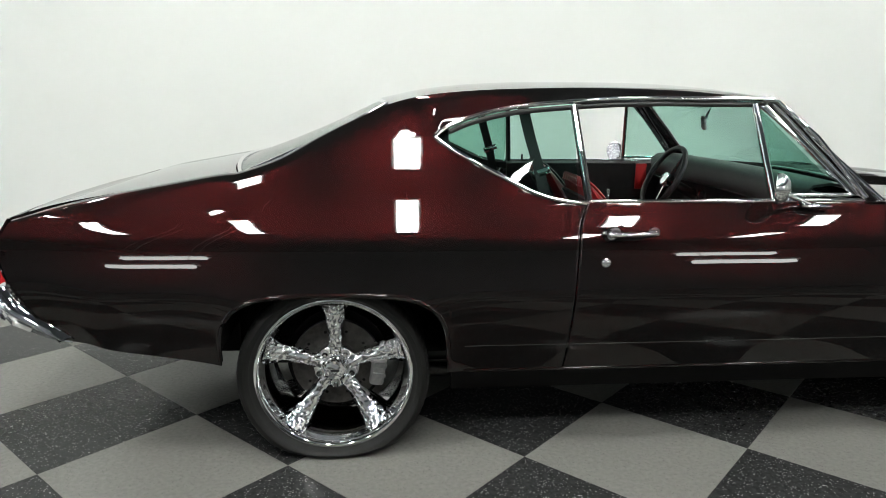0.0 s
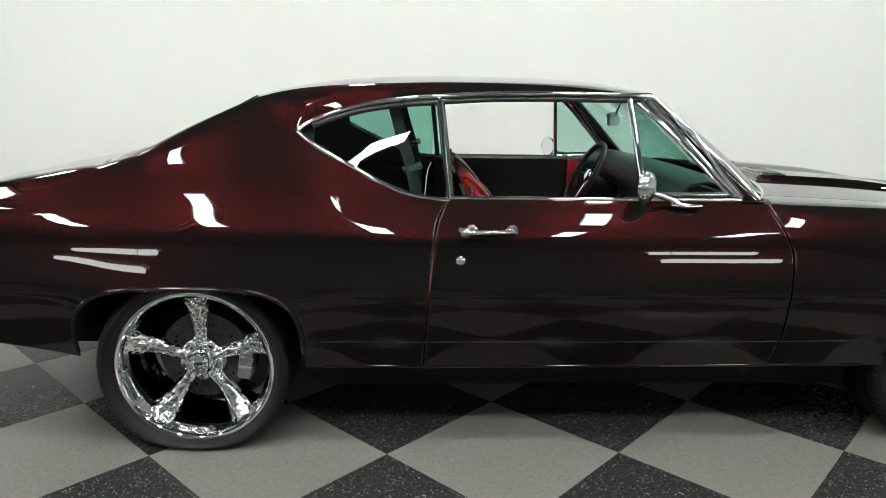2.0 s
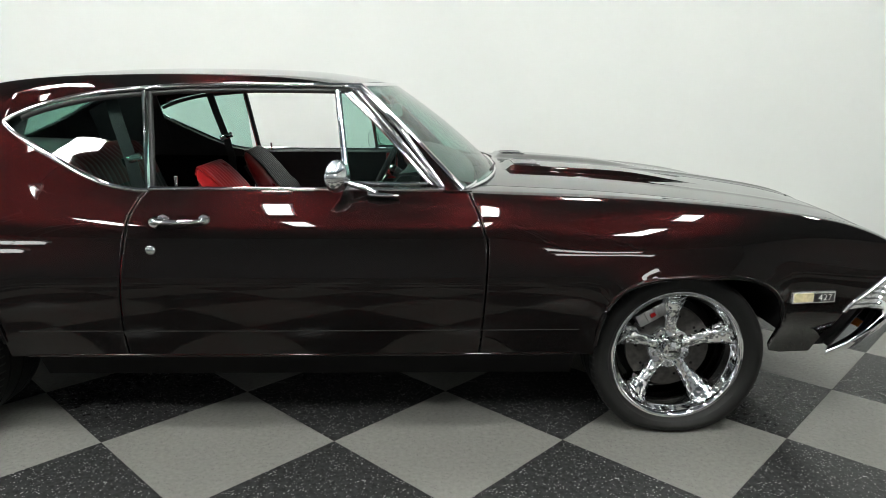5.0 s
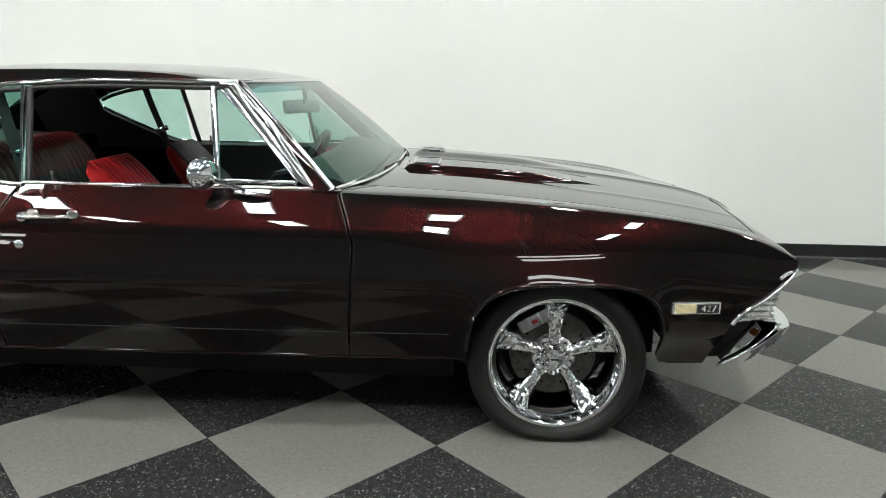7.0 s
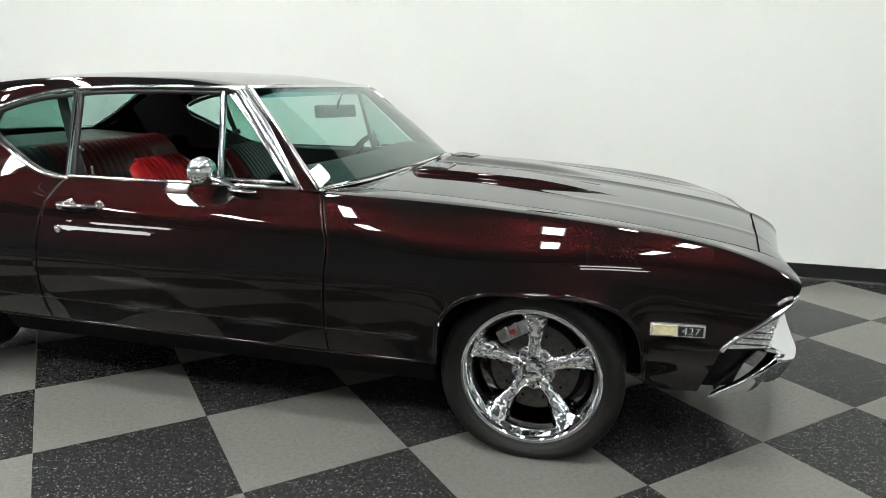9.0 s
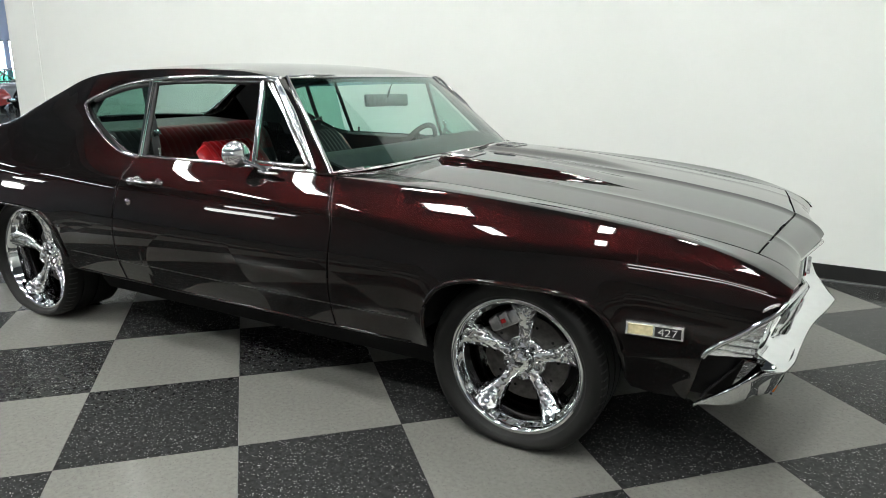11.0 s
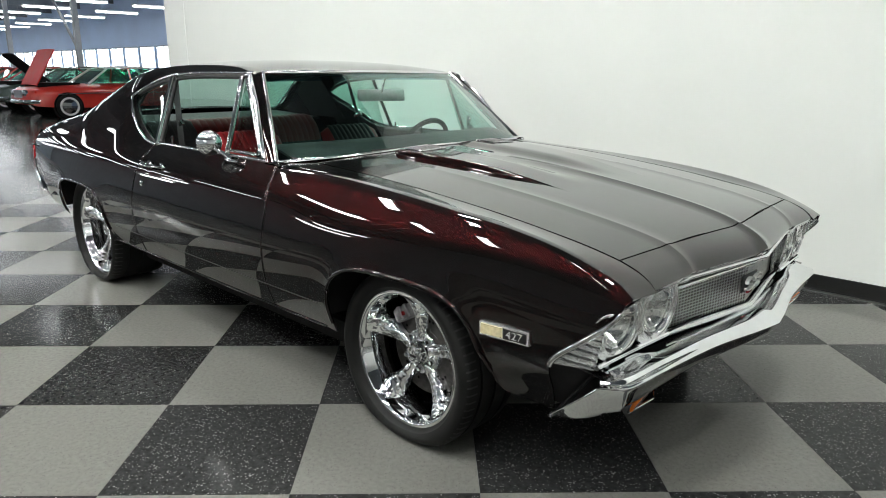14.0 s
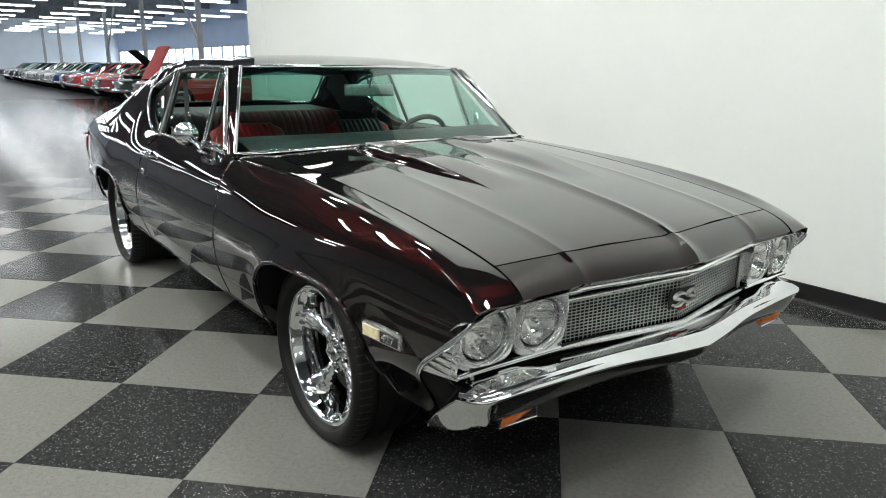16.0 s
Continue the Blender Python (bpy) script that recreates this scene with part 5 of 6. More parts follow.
bumper = sheet("front_bumper", rows, CHROME, car, "chrome front bumper with wrapped ends", thick=0.004, sharp=60)
for s in both:
    lamp = block("turn_lamp", (0.012, 0.125, 0.032), (3.664, s * 0.664, 0.372), AMBER, car, "amber turn lamp in a chrome frame", bevel=0.004, rot=(0, 18, -s * 8))
    tube("lamp_frame", [(3.673 + 0.008 * d, s * (0.664 + a * 0.067), 0.372 + b * 0.018) for a, b, d in ((-1, -1, 0), (1, -1, -1), (1, 1, -1), (-1, 1, 0))], 0.004, CHROME, lamp, "chrome frame", closed=True)

# side marker with the engine badge
MY = side_y(3.24, 0.55) + 0.010
for s in both:
    mk = box("side_marker", (3.240, min(s * (MY - 0.03), s * MY), 0.531), (3.413, max(s * (MY - 0.03), s * MY), 0.574), SATIN, car, "chrome side marker with cream lens and number badge")
    turn = pose(3.24, s * MY, 0.55, 0, 0, -s * 7.0) @ pose(-3.24, -s * MY, -0.55)
    mk.data.transform(turn)
    for nm, x0, x1, m in (("marker_lens", 3.247, 3.322, CREAM), ("badge_plate", 3.328, 3.406, BADGE_BLACK)):
        b2 = box(nm, (x0, min(s * MY, s * (MY + 0.003)) - 0.0005, 0.5365), (x1, max(s * MY, s * (MY + 0.003)), 0.5685), m, mk)
        b2.data.transform(turn)
    cu = bpy.data.curves.new("badge_number", "FONT")
    cu.body, cu.size, cu.extrude, cu.align_x, cu.align_y = "427", 0.034, 0.002, "CENTER", "CENTER"
    tx = new("number_text", cu)
    bpy.context.view_layer.update()
    me = bpy.data.meshes.new_from_object(tx.evaluated_get(bpy.context.evaluated_depsgraph_get()))
    bpy.data.objects.remove(tx)
    me.materials.clear()
    me.materials.append(SATIN)
    num = new("badge_number", me)
    num.data.transform(turn @ pose(3.367, s * (MY + 0.0055), 0.5525, 90, 0, 0 if s < 0 else 180) @ Matrix.Diagonal((1.15, 1, 1, 1)))
    num.parent = mk
    num.matrix_parent_inverse = mk.matrix_world.inverted()
# scoop inserts: dark mesh plates in thin chrome frames on the back of each scoop
for s in both:
    y0, y1, xa, xb = 0.165, 0.322, 2.277, 2.385
    P = [[(x, s * y, hood_z(x, y) + 0.0025) for y in lin(y0, y1, 8)] for x in lin(xa, xb, 8)]
    ins = sheet("scoop_insert", P, INSERT, car, "dark mesh scoop insert in a chrome frame", thick=0.005)
    for k in range(9):
        x = xa + 0.012 + 0.0124 * k
        tube("insert_bar", [(x, s * y, hood_z(x, y) + 0.0030) for y in lin(y0 + 0.005, y1 - 0.005, 6)], 0.0014, INSERT, ins, n=6)
    rim = [(x, y0) for x in lin(xa, xb, 6)] + [(xb, y) for y in lin(y0, y1, 8)[1:]] + [(x, y1) for x in lin(xb, xa, 6)[1:]] + [(xa, y) for y in lin(y1, y0, 8)[1:-1]]
    tube("insert_frame", [(x, s * y, hood_z(x, y) + 0.0035) for x, y in rim], 0.0026, CHROME, ins, "thin chrome frame", n=6, closed=True)
# antenna-free fender crest moulding near the screen
for s in both:
    tube("cowl_trim", [(2.035, s * 0.825, 0.940), (2.07, s * 0.75, 0.945), (2.09, s * 0.66, 0.949)], 0.006, CHROME, car, "chrome cowl trim")


# ---- interior ----
def padded(name, P, mat, parent, label="", ribs=0, depth=0.006):
    """A cushion face: grid with rounded ribs across its first direction."""
    P = np.array(P, float)
    nu, nv = P.shape[:2]
    n = np.cross(np.gradient(P, axis=0), np.gradient(P, axis=1))
    n /= np.maximum(np.linalg.norm(n, axis=2, keepdims=True), 1e-9)
    for i in range(nu):
        if ribs:
            P[i] += n[i] * depth * abs(math.sin(math.pi * ribs * i / (nu - 1)))
    return sheet(name, P, mat, parent, label, thick=0.03)


def front_seat(y):
    st = root("front_seat", "", "", (1.2, y, 0.35))
    st.parent = car
    st.matrix_parent_inverse = car.matrix_world.inverted()
    hw = 0.25
    base = lambda v: Vector((1.25 - 0.27 * v, 0, 0.55 + 0.425 * v))
    # shell
    P = []
    for j in range(25):
        w = -1 + 2 * j / 24
        col = []
        for k in range(26):
            a = 2 * math.pi * k / 26
            v = 0.5 + 0.5 * math.sin(a)
            th = 0.055 * (1 - 0.35 * v) * math.cos(a)
            top = 1 - 0.09 * abs(w) ** 4
            p = base(v * top)
            edge = (1 - abs(w) ** 6) ** 0.5
            col.append((p.x + th * edge * 0.9, y + w * hw * (1 - 0.12 * v), p.z + th * edge * 0.5))
        col.append(col[0])
        P.append(col)
    P2 = [[(base(v).x - 0.030 * (1 - 0.3 * v) - 0.010, y + w * hw * 0.80 * (1 - 0.12 * v), base(v).z - 0.022) for v in lin(0.10, 0.88, 10)] for w in lin(-1, 1, 9)]
    sheet("back_panel", P2, BLACK_VINYL, st, "black panel on the seat's back", thick=0.012)
    raw("seat_back", [p for c in P for p in c], [(i * 27 + k, i * 27 + k + 1, (i + 1) * 27 + k + 1, (i + 1) * 27 + k) for i in range(24) for k in range(26)], RED_VINYL, st, "red vinyl seat back", 60)
    # pleated insert wrapping over the top
    P = []
    for j in range(81):
        w = -1 + 2 * j / 80
        col = []
        rib = 0.006 * abs(math.sin(math.pi * 9 * j / 80))
        for k in range(16):
            a = -0.35 + (math.pi / 2 + 0.9) * k / 15
            v = 0.5 + 0.5 * math.sin(min(a, math.pi / 2 + 0.4)) if a > 0 else 0.5 + 0.45 * a
            th = (0.058 * (1 - 0.35 * v)) * math.cos(a) if a > 0 else 0.058
            p = base(v * 0.99)
            col.append((p.x + th * 0.95 + rib * math.cos(a), y + w * hw * 0.72 * (1 - 0.12 * v), p.z + th * 0.5 + 0.004 + rib * max(math.sin(a), 0.2)))
        P.append(col)
    sheet("pleats", P, RED_VINYL if y < 0 else BLACK_VINYL, st, "pleated vinyl insert", thick=0.004, sharp=60)
    block("seat_cushion", (0.5, 0.5, 0.16), (1.46, y, 0.50), RED_VINYL, st, "red vinyl seat cushion", bevel=0.05, rot=(0, -6, 0), seg=4)
    block("seat_base", (0.42, 0.44, 0.12), (1.44, y, 0.38), BLACK_VINYL, st, bevel=0.02)


front_seat(-0.37)
front_seat(0.37)
bench = root("rear_bench", "", "", (0.4, 0, 0.35))
bench.parent = car
bench.matrix_parent_inverse = car.matrix_world.inverted()
for y0, y1, ribs, roll in ((-0.62, -0.34, 6, BLACK_VINYL), (-0.34, 0.30, 13, SHADED_RED), (0.30, 0.58, 6, SHADED_RED)):
    P = []
    n = ribs * 6 + 1
    for j in range(n):
        y = y0 + 0.004 + (y1 - y0 - 0.008) * j / (n - 1)
        rib = 0.006 * abs(math.sin(math.pi * ribs * j / (n - 1)))
        col = []
        for k in range(16):
            v = k / 15
            a = smooth(0.68, 1.0, v) * 1.9
            col.append((0.52 - 0.20 * min(v, 0.85) - 0.10 * (1 - math.cos(a)) + rib * math.cos(a), y, 0.485 + 0.50 * min(v, 0.86) + 0.055 * math.sin(a) * (v > 0.68) + rib * math.sin(a)))
        P.append(col)
    back = sheet("bench_back", [col[:11] for col in P], BLACK_VINYL, bench, "pleated black vinyl bench back", thick=0.03, sharp=70)
    sheet("bench_roll", [col[10:] for col in P], roll, back, "rolled top of the bench back", thick=0.03, sharp=70)
block("bench_cushion", (0.5, 1.24, 0.18), (0.72, 0, 0.46), RED_VINYL, bench, bevel=0.05, seg=4)
P = [[(x, y, 0.985 + 0.02 * smooth(0.25, -0.3, x)) for y in lin(-0.66, 0.66, 9)] for x in lin(-0.34, 0.30, 8)]
sheet("parcel_shelf", P, BLACK_VINYL, car, "black parcel shelf", thick=0.02)
box("cabin_floor", (0.1, -0.77, 0.342), (2.1, 0.77, 0.36), CARPET, car, "black carpet")
box("firewall", (2.08, -0.78, 0.36), (2.11, 0.78, 0.90), BLACK_VINYL, car)
# headliner
P = [[(x, 0.60 * w, min(crown_z(x), 1.345) - 0.03 - 0.035 * abs(w) ** 2.5) for w in lin(-1, 1, 13)] for x in lin(0.2, 1.66, 16)]
sheet("headliner", P, BLACK_VINYL, car, "dark headliner", thick=0.004)
# dashboard
P = []
for y in lin(-0.76, 0.76, 31):
    bow = 0.05 * (1 - (y / 0.76) ** 2)
    P.append([(x + bow, y, z) for x, z in ((2.06, 0.940), (1.95, 0.972), (1.86, 0.982), (1.80, 0.975), (1.775, 0.95), (1.78, 0.88), (1.82, 0.86), (1.82, 0.72), (1.86, 0.66))])
dash = sheet("dashboard", P, BLACK_VINYL, car, "black padded dashboard", thick=0.01, sharp=50)
for y in (0.24, 0.33, 0.42, 0.52):
    lathe("gauge", [(0.036, 0.0), (0.034, -0.012), (0.030, -0.008), (0.0, -0.006)], CHROME, dash, "round chrome-ringed gauge", n=24, axis="x", at=(1.855, y, 0.80))
for y in (-0.05, 0.02, 0.09):
    lathe("knob", [(0.014, 0), (0.013, -0.02), (0, -0.024)], CHROME, dash, n=14, axis="x", at=(1.865, y, 0.79))
block("glove_lock", (0.01, 0.03, 0.03), (1.862, -0.35, 0.79), CHROME, dash, bevel=0.004)
# steering wheel
sw_m = pose(1.685, 0.37, 0.885, 0, -62, 0)
pts = [sw_m @ Vector((0.178 * math.cos(a), 0.178 * math.sin(a), 0)) for a in [2 * math.pi * i / 40 for i in range(40)]]
steer = tube("steering_wheel", pts, 0.0145, BLACK_VINYL, car, "black rim three-spoke steering wheel", n=10, closed=True)
for a in (90, 210, 330):
    c, d = math.cos(radians(a)), math.sin(radians(a))
    tube("wheel_spoke", [sw_m @ Vector((0.03 * c, 0.03 * d, -0.03)), sw_m @ Vector((0.168 * c, 0.168 * d, 0))], [0.016, 0.010], CHROME, steer, "polished spoke", flat=0.35)
lathe("horn_button", [(0.0, 0.0), (0.035, -0.004), (0.04, -0.03), (0.03, -0.05)], CHROME, steer, n=24, axis="z", matrix=sw_m)
tube("steering_column", [sw_m @ Vector((0, 0, -0.03)), sw_m @ Vector((0, 0, -0.30))], 0.028, BLACK_VINYL, steer)
# inside mirror
mir = tube("inside_mirror", [(1.76, 0.03, 1.275), (1.74, 0.03, 1.235), (1.728, 0.03, 1.20)], 0.006, CHROME, car, "inside rear-view mirror")
block("mirror_body", (0.02, 0.26, 0.062), (1.722, 0.03, 1.187), DULL, mir, bevel=0.01, rot=(0, -8, -24))
block("mirror_face", (0.004, 0.245, 0.050), (1.7115, 0.0345, 1.186), MIRROR, mir, bevel=0.001, rot=(0, -8, -24))
# shoulder belts
for s in both:
    pts = [(0.70, s * 0.615, 1.285), (0.735, s * 0.63, 1.15), (0.775, s * 0.645, 1.02), (0.80, s * 0.655, 0.90), (0.80, s * 0.66, 0.70)]
    P = []
    for p in pts:
        P.append([(p[0] - 0.022, p[1], p[2]), (p[0] + 0.022, p[1] - s * 0.012, p[2])])
    belt = sheet("seat_belt", P, BLACK_VINYL, car, "black shoulder belt", thick=0.003)
    block("belt_buckle", (0.075, 0.012, 0.03), (0.778, s * 0.636, 1.020), CHROME, belt, "chrome belt guide", bevel=0.004, rot=(0, -20, 0))

# ---- the showroom beyond the wall ----
def plain_car(name, label, color, x, y, hood_up=False, length=4.9, tall=1.42, tail_fin=0.0, top=None, lid=None):
    """A classic car parked with its nose towards -y; x is its middle, y its nose."""
    paint = material("car_paint_" + name, color, 0.3, coat=1.0, vary=0.05, scale=3)
    r = root("parked_car", label, "car", (x, y, 0), "row of parked cars")
    L = length
    st = [(0.0, 0.70, 0.45, 0.72), (0.12, 0.86, 0.36, 0.84), (0.7, 0.91, 0.30, 0.90), (1.5, 0.93, 0.28, 0.94), (2.4, 0.93, 0.28, 0.95), (3.4, 0.92, 0.28, 0.95), (4.2, 0.89, 0.33, 0.93 + tail_fin), (4.75, 0.82, 0.42, 0.88 + tail_fin), (4.9, 0.72, 0.48, 0.78)]
    P = []
    for d, w, z0, z1 in st:
        d = d * L / 4.9
        ring = []
        for k in range(15):
            a = math.pi * k / 14
            c, q = math.cos(a), math.sin(a)
            yy = w * (abs(c) ** 0.45) * (1 if c >= 0 else -1)
            zz = z0 + (z1 - z0) * q ** 0.55
            ring.append((x + yy, y + d, zz))
        P.append(ring)
    m = 15
    verts = [p for ring in P for p in ring]
    faces = [(i * m + k, i * m + k + 1, (i + 1) * m + k + 1, (i + 1) * m + k) for i in range(len(P) - 1) for k in range(m - 1)]
    faces += [tuple(range(m)), tuple((len(P) - 1) * m + k for k in range(m))]
    raw("body", verts, faces, paint, r, "", 50)
    # cabin: glass band under a painted roof
    def cab(z, w, d0, d1):
        return [(x - w, y + d0, z), (x + w, y + d0, z), (x + w, y + d1, z), (x - w, y + d1, z)]
    lo, hi = cab(0.92, 0.80, 1.55, 4.05), cab(tall - 0.09, 0.62, 2.15, 3.45)
    raw("cabin_glass", lo + hi, [(0, 1, 5, 4), (1, 2, 6, 5), (2, 3, 7, 6), (3, 0, 4, 7)], GLASS, r, "green tinted window glass", flat=True)
    roof = []
    for i in range(9):
        u = i / 8
        roof.append([(x + 0.64 * w, y + 2.1 + 1.42 * u, tall - 0.085 + 0.085 * math.sin(math.pi * (0.12 + 0.76 * u)) * (1 - 0.5 * abs(w) ** 3)) for w in lin(-1, 1, 9)])
    sheet("roof", roof, top or paint, r, thick=0.02)
    for a, b in zip(lo, hi):
        tube("pillar", [a, b], 0.03, top or paint, r, n=6)
    for sx in both:
        tube("pillar", [(x + sx * 0.80, y + 2.75, 0.93), (x + sx * 0.63, y + 2.75, tall - 0.08)], 0.025, paint, r, n=6)
        tube("side_trim", [(x + sx * 0.93, y + 0.7, 0.66), (x + sx * 0.945, y + 2.4, 0.68), (x + sx * 0.91, y + 4.2, 0.66)], 0.014, CHROME, r, "chrome side trim", n=6)
        for d in (0.95, 3.9):
            c = (x + sx * 0.868, y + d, 0.33)
            lathe("wheel_well", [(0.0, sx * 0.062), (0.375, sx * 0.062), (0.375, sx * -0.10)], UNDER, r, n=28, axis="x", at=c)
            wl = lathe("wheel", [(0.20, -0.09), (0.33, -0.08), (0.335, 0.0), (0.33, 0.08), (0.25, 0.10), (0.245, 0.10)], RUBBER, r, "tyre with white wall", n=28, axis="x", at=c)
            lathe("white_wall", [(0.195, sx * 0.103), (0.25, sx * 0.103)], LAMP_WHITE, wl, n=28, axis="x", at=c)
            lathe("hub_cap", [(0.195, sx * 0.10), (0.14, sx * 0.112), (0.06, sx * 0.12), (0.0, sx * 0.125)], CHROME, wl, "chrome hub cap", n=24, axis="x", at=c)
        for dx in (0.58, 0.40) if L > 4.8 else (0.56,):
            lathe("headlamp", [(0.085, 0.02), (0.09, -0.03), (0.07, -0.045), (0, -0.055)], CHROME, r, "round headlamp", n=18, axis="y", at=(x + sx * dx, y + 0.035, 0.68))
    tube("front_bumper", [(x - 0.92, y + 0.25, 0.47), (x - 0.78, y - 0.06, 0.47), (x, y - 0.13, 0.47), (x + 0.78, y - 0.06, 0.47), (x + 0.92, y + 0.25, 0.47)], 0.055, CHROME, r, "chrome bumper", n=8)
    tube("rear_bumper", [(x - 0.9, y + L - 0.2, 0.52), (x - 0.75, y + L + 0.06, 0.52), (x, y + L + 0.1, 0.52), (x + 0.75, y + L + 0.06, 0.52), (x + 0.9, y + L - 0.2, 0.52)], 0.055, CHROME, r, "chrome bumper", n=8)
    box("grille", (x - 0.33, y - 0.02, 0.56), (x + 0.33, y + 0.1, 0.76), DULL, r, "bright grille")
    if hood_up:
        if hood_up == "forward":
            P = [[(x + w * 0.68, y + 0.30 + 1.08 * math.cos(radians(60)) * u, 0.88 + 1.08 * math.sin(radians(60)) * u + 0.02 * (1 - w * w)) for w in lin(-1, 1, 7)] for u in lin(0, 1, 6)]
        else:
            P = [[(x + w * 0.68, y + 1.5 - 1.2 * math.cos(radians(42)) * u, 0.95 + 1.2 * math.sin(radians(42)) * u + 0.03 * (1 - w * w)) for w in lin(-1, 1, 7)] for u in lin(0, 1, 6)]
        sheet("open_bonnet", P, lid or paint, r, "raised open bonnet", thick=0.03)
        box("engine_bay", (x - 0.6, y + 0.35, 0.80), (x + 0.6, y + 1.4, 0.952), UNDER, r)
    return r


LID_RED = material("open_lid_red", (0.62, 0.03, 0.025), 0.5, spec=0.25, vary=0.08, scale=6)
RED, GREEN, BLUE, WHITE_C, BLACK_C, SILVER, CREAM_C = (0.62, 0.035, 0.022), (0.012, 0.035, 0.025), (0.02, 0.07, 0.30), (0.75, 0.75, 0.72), (0.012, 0.012, 0.014), (0.4, 0.42, 0.45), (0.55, 0.5, 0.36)
x = -16.95
near_y = 3.25
kinds = []
kinds.append(plain_car("red", "bright red classic car with white top, raised bonnet and whitewall tyres", RED, x, near_y, "forward", top=LAMP_WHITE, lid=LID_RED))
kinds.append(plain_car("green", "dark green classic car with raised bonnet", GREEN, x - 3.2, near_y + 0.1, True, lid=UNDER))
kinds.append(plain_car("crimson", "crimson red classic coupe parked in a row", (0.35, 0.01, 0.02), x - 6.1, near_y))
kinds.append(plain_car("scarlet", "red classic coupe parked in a row", RED, x - 8.9, near_y + 0.1))
kinds.append(plain_car("blue", "bright blue classic coupe parked in a row", BLUE, x - 17.3, near_y + 0.1))
kinds.append(plain_car("white", "white classic coupe parked in a row", WHITE_C, x - 25.7, near_y))
kinds.append(plain_car("black", "black classic coupe parked in a row", BLACK_C, x - 34.1, near_y + 0.1))
kinds.append(plain_car("silver", "silver classic coupe parked in a row", SILVER, x - 22.9, near_y))


def again(k, px, py):
    src = kinds[k]
    copy_thing(src, pose(px, py, 0))


for i, k in enumerate((3, 2, 4, 5, 4, 7, 5, 6, 3, 6, 7, 5, 6, 2)):
    px = x - 11.7 - 2.8 * i
    if all(abs(px - kk.location.x) > 1.5 for kk in kinds):
        again(k, px, near_y + 0.1 * (i % 3))
# second row behind, and a third
for i, k in enumerate((5, 5, 7, 6, 5, 4, 3, 7, 5, 6, 2, 5, 7, 4, 6, 5, 3, 7)):
    again(k, x + 0.9 - 2.85 * i, 10.2 + 0.1 * (i % 2))

# steel columns with braces
CX, CY, CW = -28.85, 9.0, 0.11
col = root("column", "grey steel showroom column", "column", (CX, CY, 0), "steel columns")
box("shaft", (CX - CW, CY - CW, -0.005), (CX + CW, CY + CW, CEIL_Z), STEEL_GREY, col)
box("base_plate", (CX - 0.2, CY - 0.2, -0.004), (CX + 0.2, CY + 0.2, 0.02), STEEL_GREY, col)
for i in (-1, 1, 2, 3, 4, 5):
    copy_thing(col, pose(CX - 10.1 * i, CY, 0))
for x0, x1 in ((CX - 0.2, CX - 4.6), (CX - 20.0, CX - 15.6)):
    br = tube("roof_brace", [(x0, CY, 2.3), (x1, CY, CEIL_Z)], 0.06, STEEL_GREY, None)
    tagged(br, "grey diagonal steel roof brace on a column", "brace", "roof braces")
for i in range(12):
    b = box("roof_beam", (-80 + 6.5 * i, HY0, CEIL_Z - 0.5), (-79.85 + 6.5 * i, HY1, CEIL_Z + 0.0), CEILING_DARK, None, "dark steel roof beam under the ceiling", "structure", "beam")

# windows in the far wall: glowing panes in frames
win = root("window", "bright daylight window in the far showroom wall", "window", (-12, HY1 - 0.02, 1.6), "far windows", "structure")
box("pane", (-13.0, HY1 - 0.03, 0.75), (-11.0, HY1 - 0.01, 2.75), DAY_GLOW, win, "bright frosted pane")
for lo, hi in (((-13.08, HY1 - 0.06, 0.67), (-10.92, HY1, 0.745)), ((-13.08, HY1 - 0.06, 2.755), (-10.92, HY1, 2.83)), ((-12.03, HY1 - 0.05, 0.75), (-11.97, HY1 - 0.032, 2.75))):
    box("window_frame", lo, hi, STEEL_GREY, win)
for i in range(1, 30):
    copy_thing(win, pose(-12 - 2.55 * i, HY1 - 0.02, 1.6))
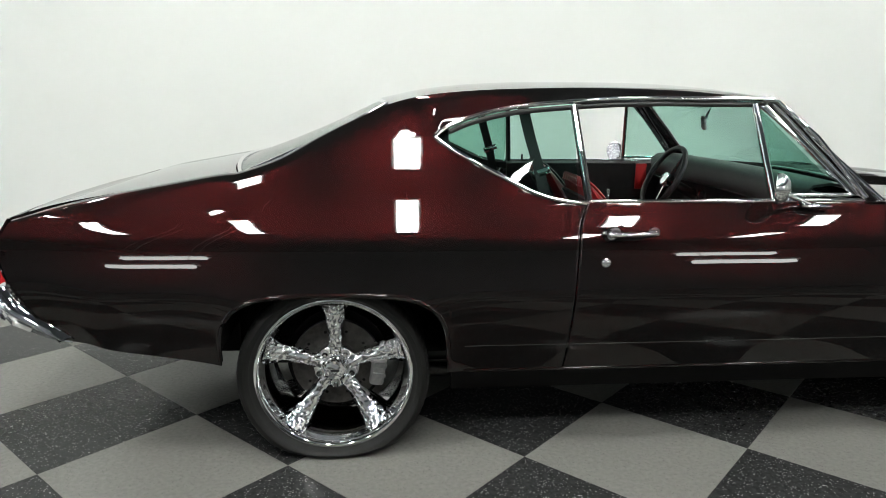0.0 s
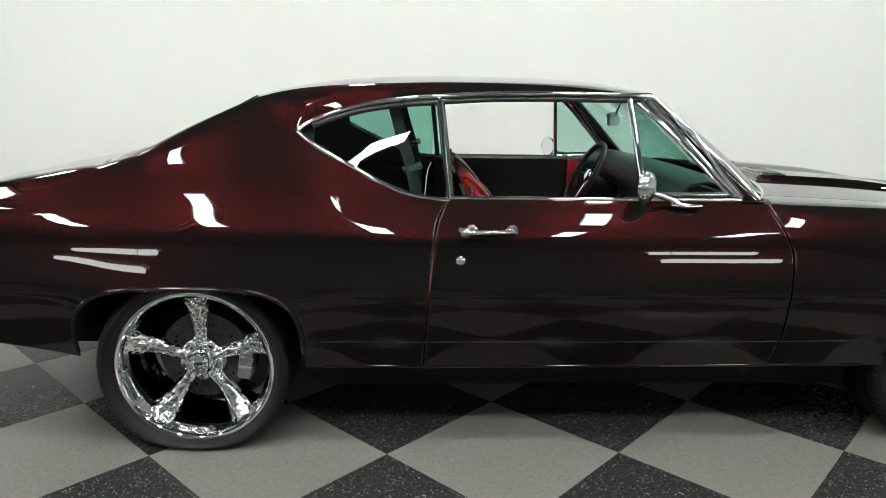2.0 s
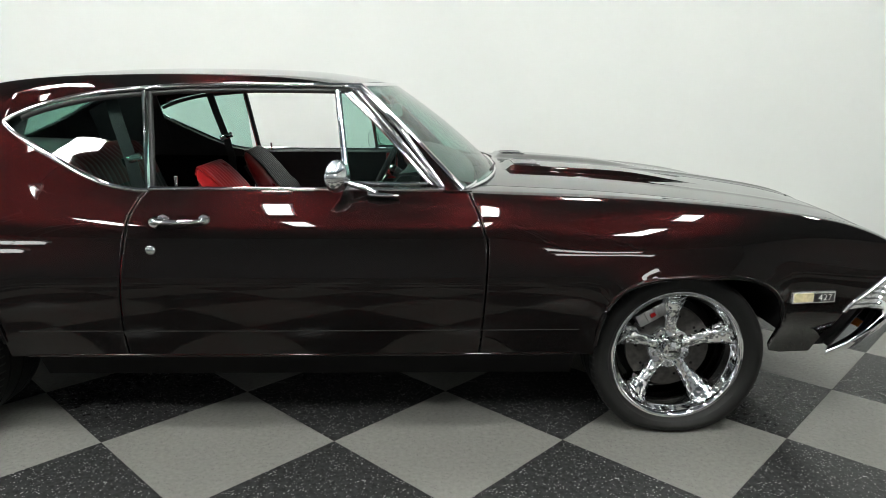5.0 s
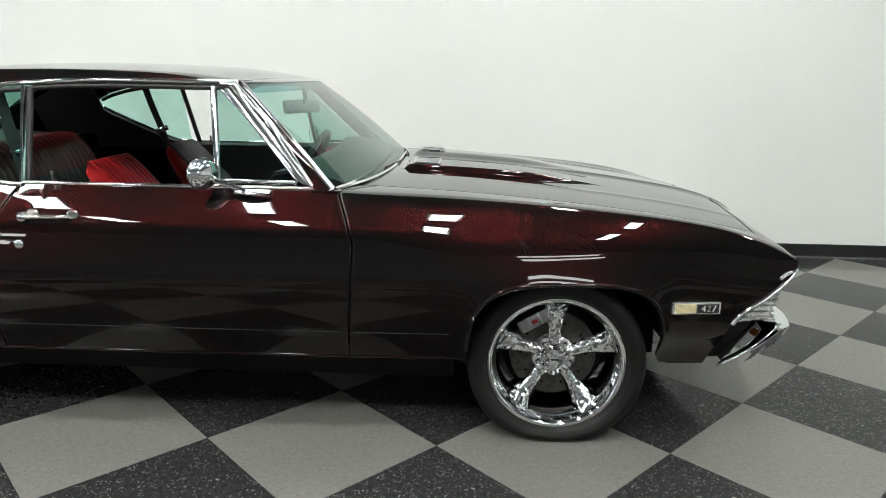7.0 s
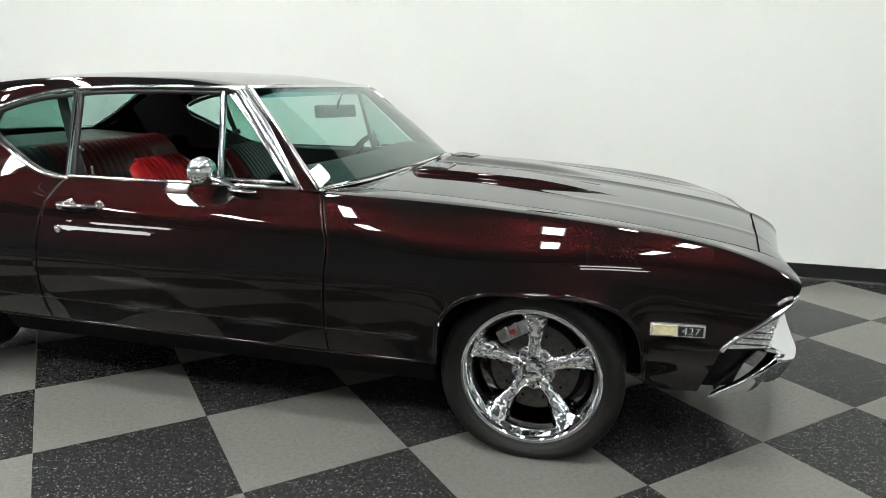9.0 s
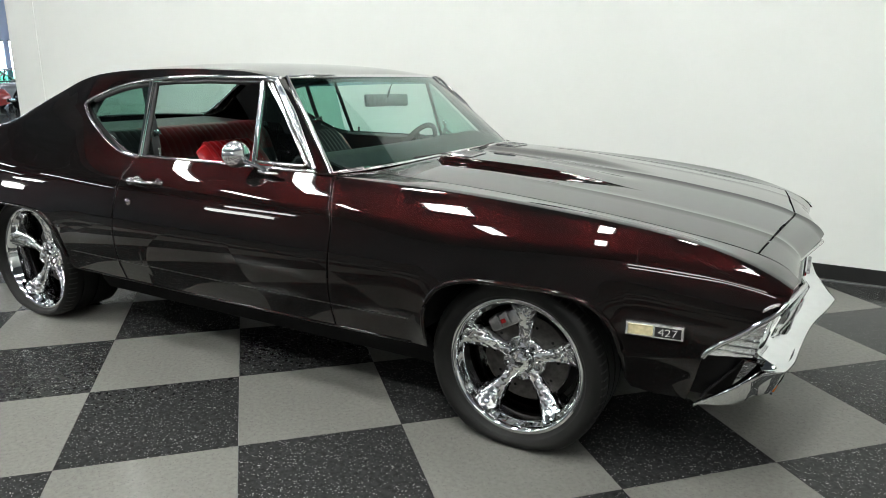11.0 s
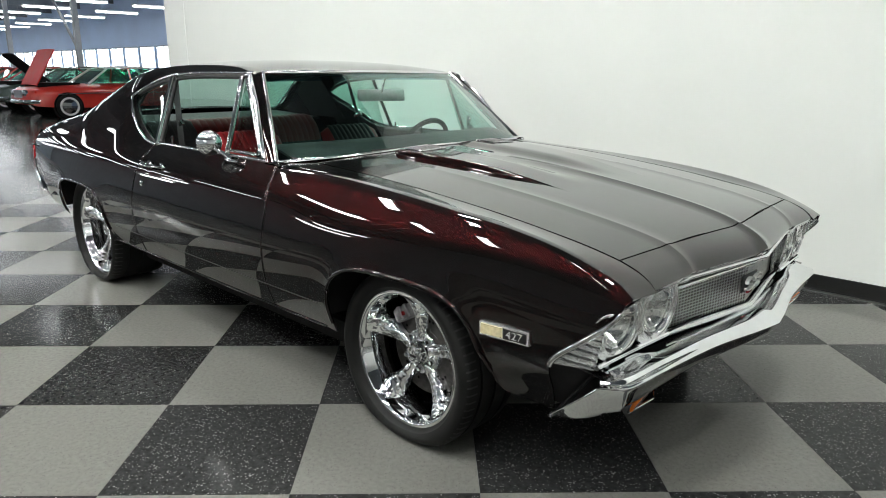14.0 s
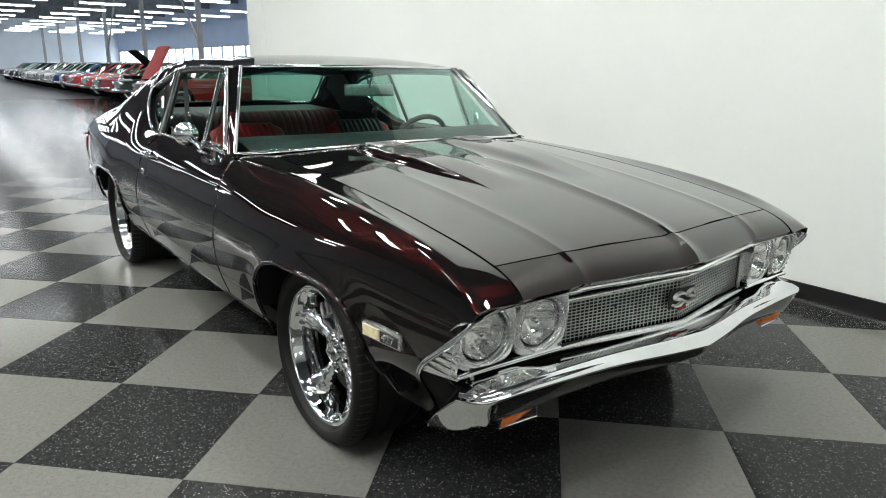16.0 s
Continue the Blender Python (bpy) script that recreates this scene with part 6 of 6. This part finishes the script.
# strip lights through the hall
strip_lamp = fixture((-13.0, 3.2, 4.75), (0.32, 2.44), 2, "y", "strip_light", "long white fluorescent strip light, lit", TUBE_GLOW, "hall strip lights", 0.02, 0.09)
for i in range(14):
    for j in range(-3, 4):
        if i or j:
            copy_thing(strip_lamp, pose(-13.0 - 5.4 * i - 0.6 * (j % 2), 3.2 + 4.1 * j, 4.75))

# ---- floor tiles ----
def tile_mesh(name, mat):
    h, t = D / 2 - 0.0008, 0.005
    me = bpy.data.meshes.new(name)
    c = [(h, 0), (0, h), (-h, 0), (0, -h)]
    e = 0.0015
    v = [(x, y, -t) for x, y in c] + [(x, y, -0.0006) for x, y in c] + [(x * (1 - e / h), y * (1 - e / h), 0) for x, y in c]
    f = [(8, 9, 10, 11)] + [(i, (i + 1) % 4, 4 + (i + 1) % 4, 4 + i) for i in range(4)] + [(4 + i, 4 + (i + 1) % 4, 8 + (i + 1) % 4, 8 + i) for i in range(4)]
    me.from_pydata(v, [], f)
    me.materials.append(mat)
    return me


light_tile, dark_tile = tile_mesh("tile_grey", TILE_LIGHT), tile_mesh("tile_black", TILE_DARK)
rest = {True: ([], []), False: ([], [])}
for a in range(-60, 27):
    for b in range(-26, 42):
        if (a + b) % 2 == 0:
            continue
        x, y = TX + D * a / 2, TY + D * b / 2
        if y > WALL_Y - 0.02 and x > -5.3:
            continue
        light = b % 2 == 0
        if -4.2 < x < 7.2 and -4.2 < y:
            ob = new("tile", light_tile if light else dark_tile)
            ob.location = (x, y, 0)
            ob.parent = floor
        else:
            vs, fs = rest[light]
            h, k = D / 2 - 0.0008, len(vs)
            vs += [(x + h, y, 0), (x, y + h, 0), (x - h, y, 0), (x, y - h, 0), (x + h, y, -0.005), (x, y + h, -0.005), (x - h, y, -0.005), (x, y - h, -0.005)]
            fs += [(k, k + 1, k + 2, k + 3)] + [(k + i, k + 4 + i, k + 4 + (i + 1) % 4, k + (i + 1) % 4) for i in range(4)]
for light, (vs, fs) in rest.items():
    tagged(raw("tile_field", vs, fs, TILE_LIGHT if light else TILE_DARK, floor, "", flat=True), kind="stuff")
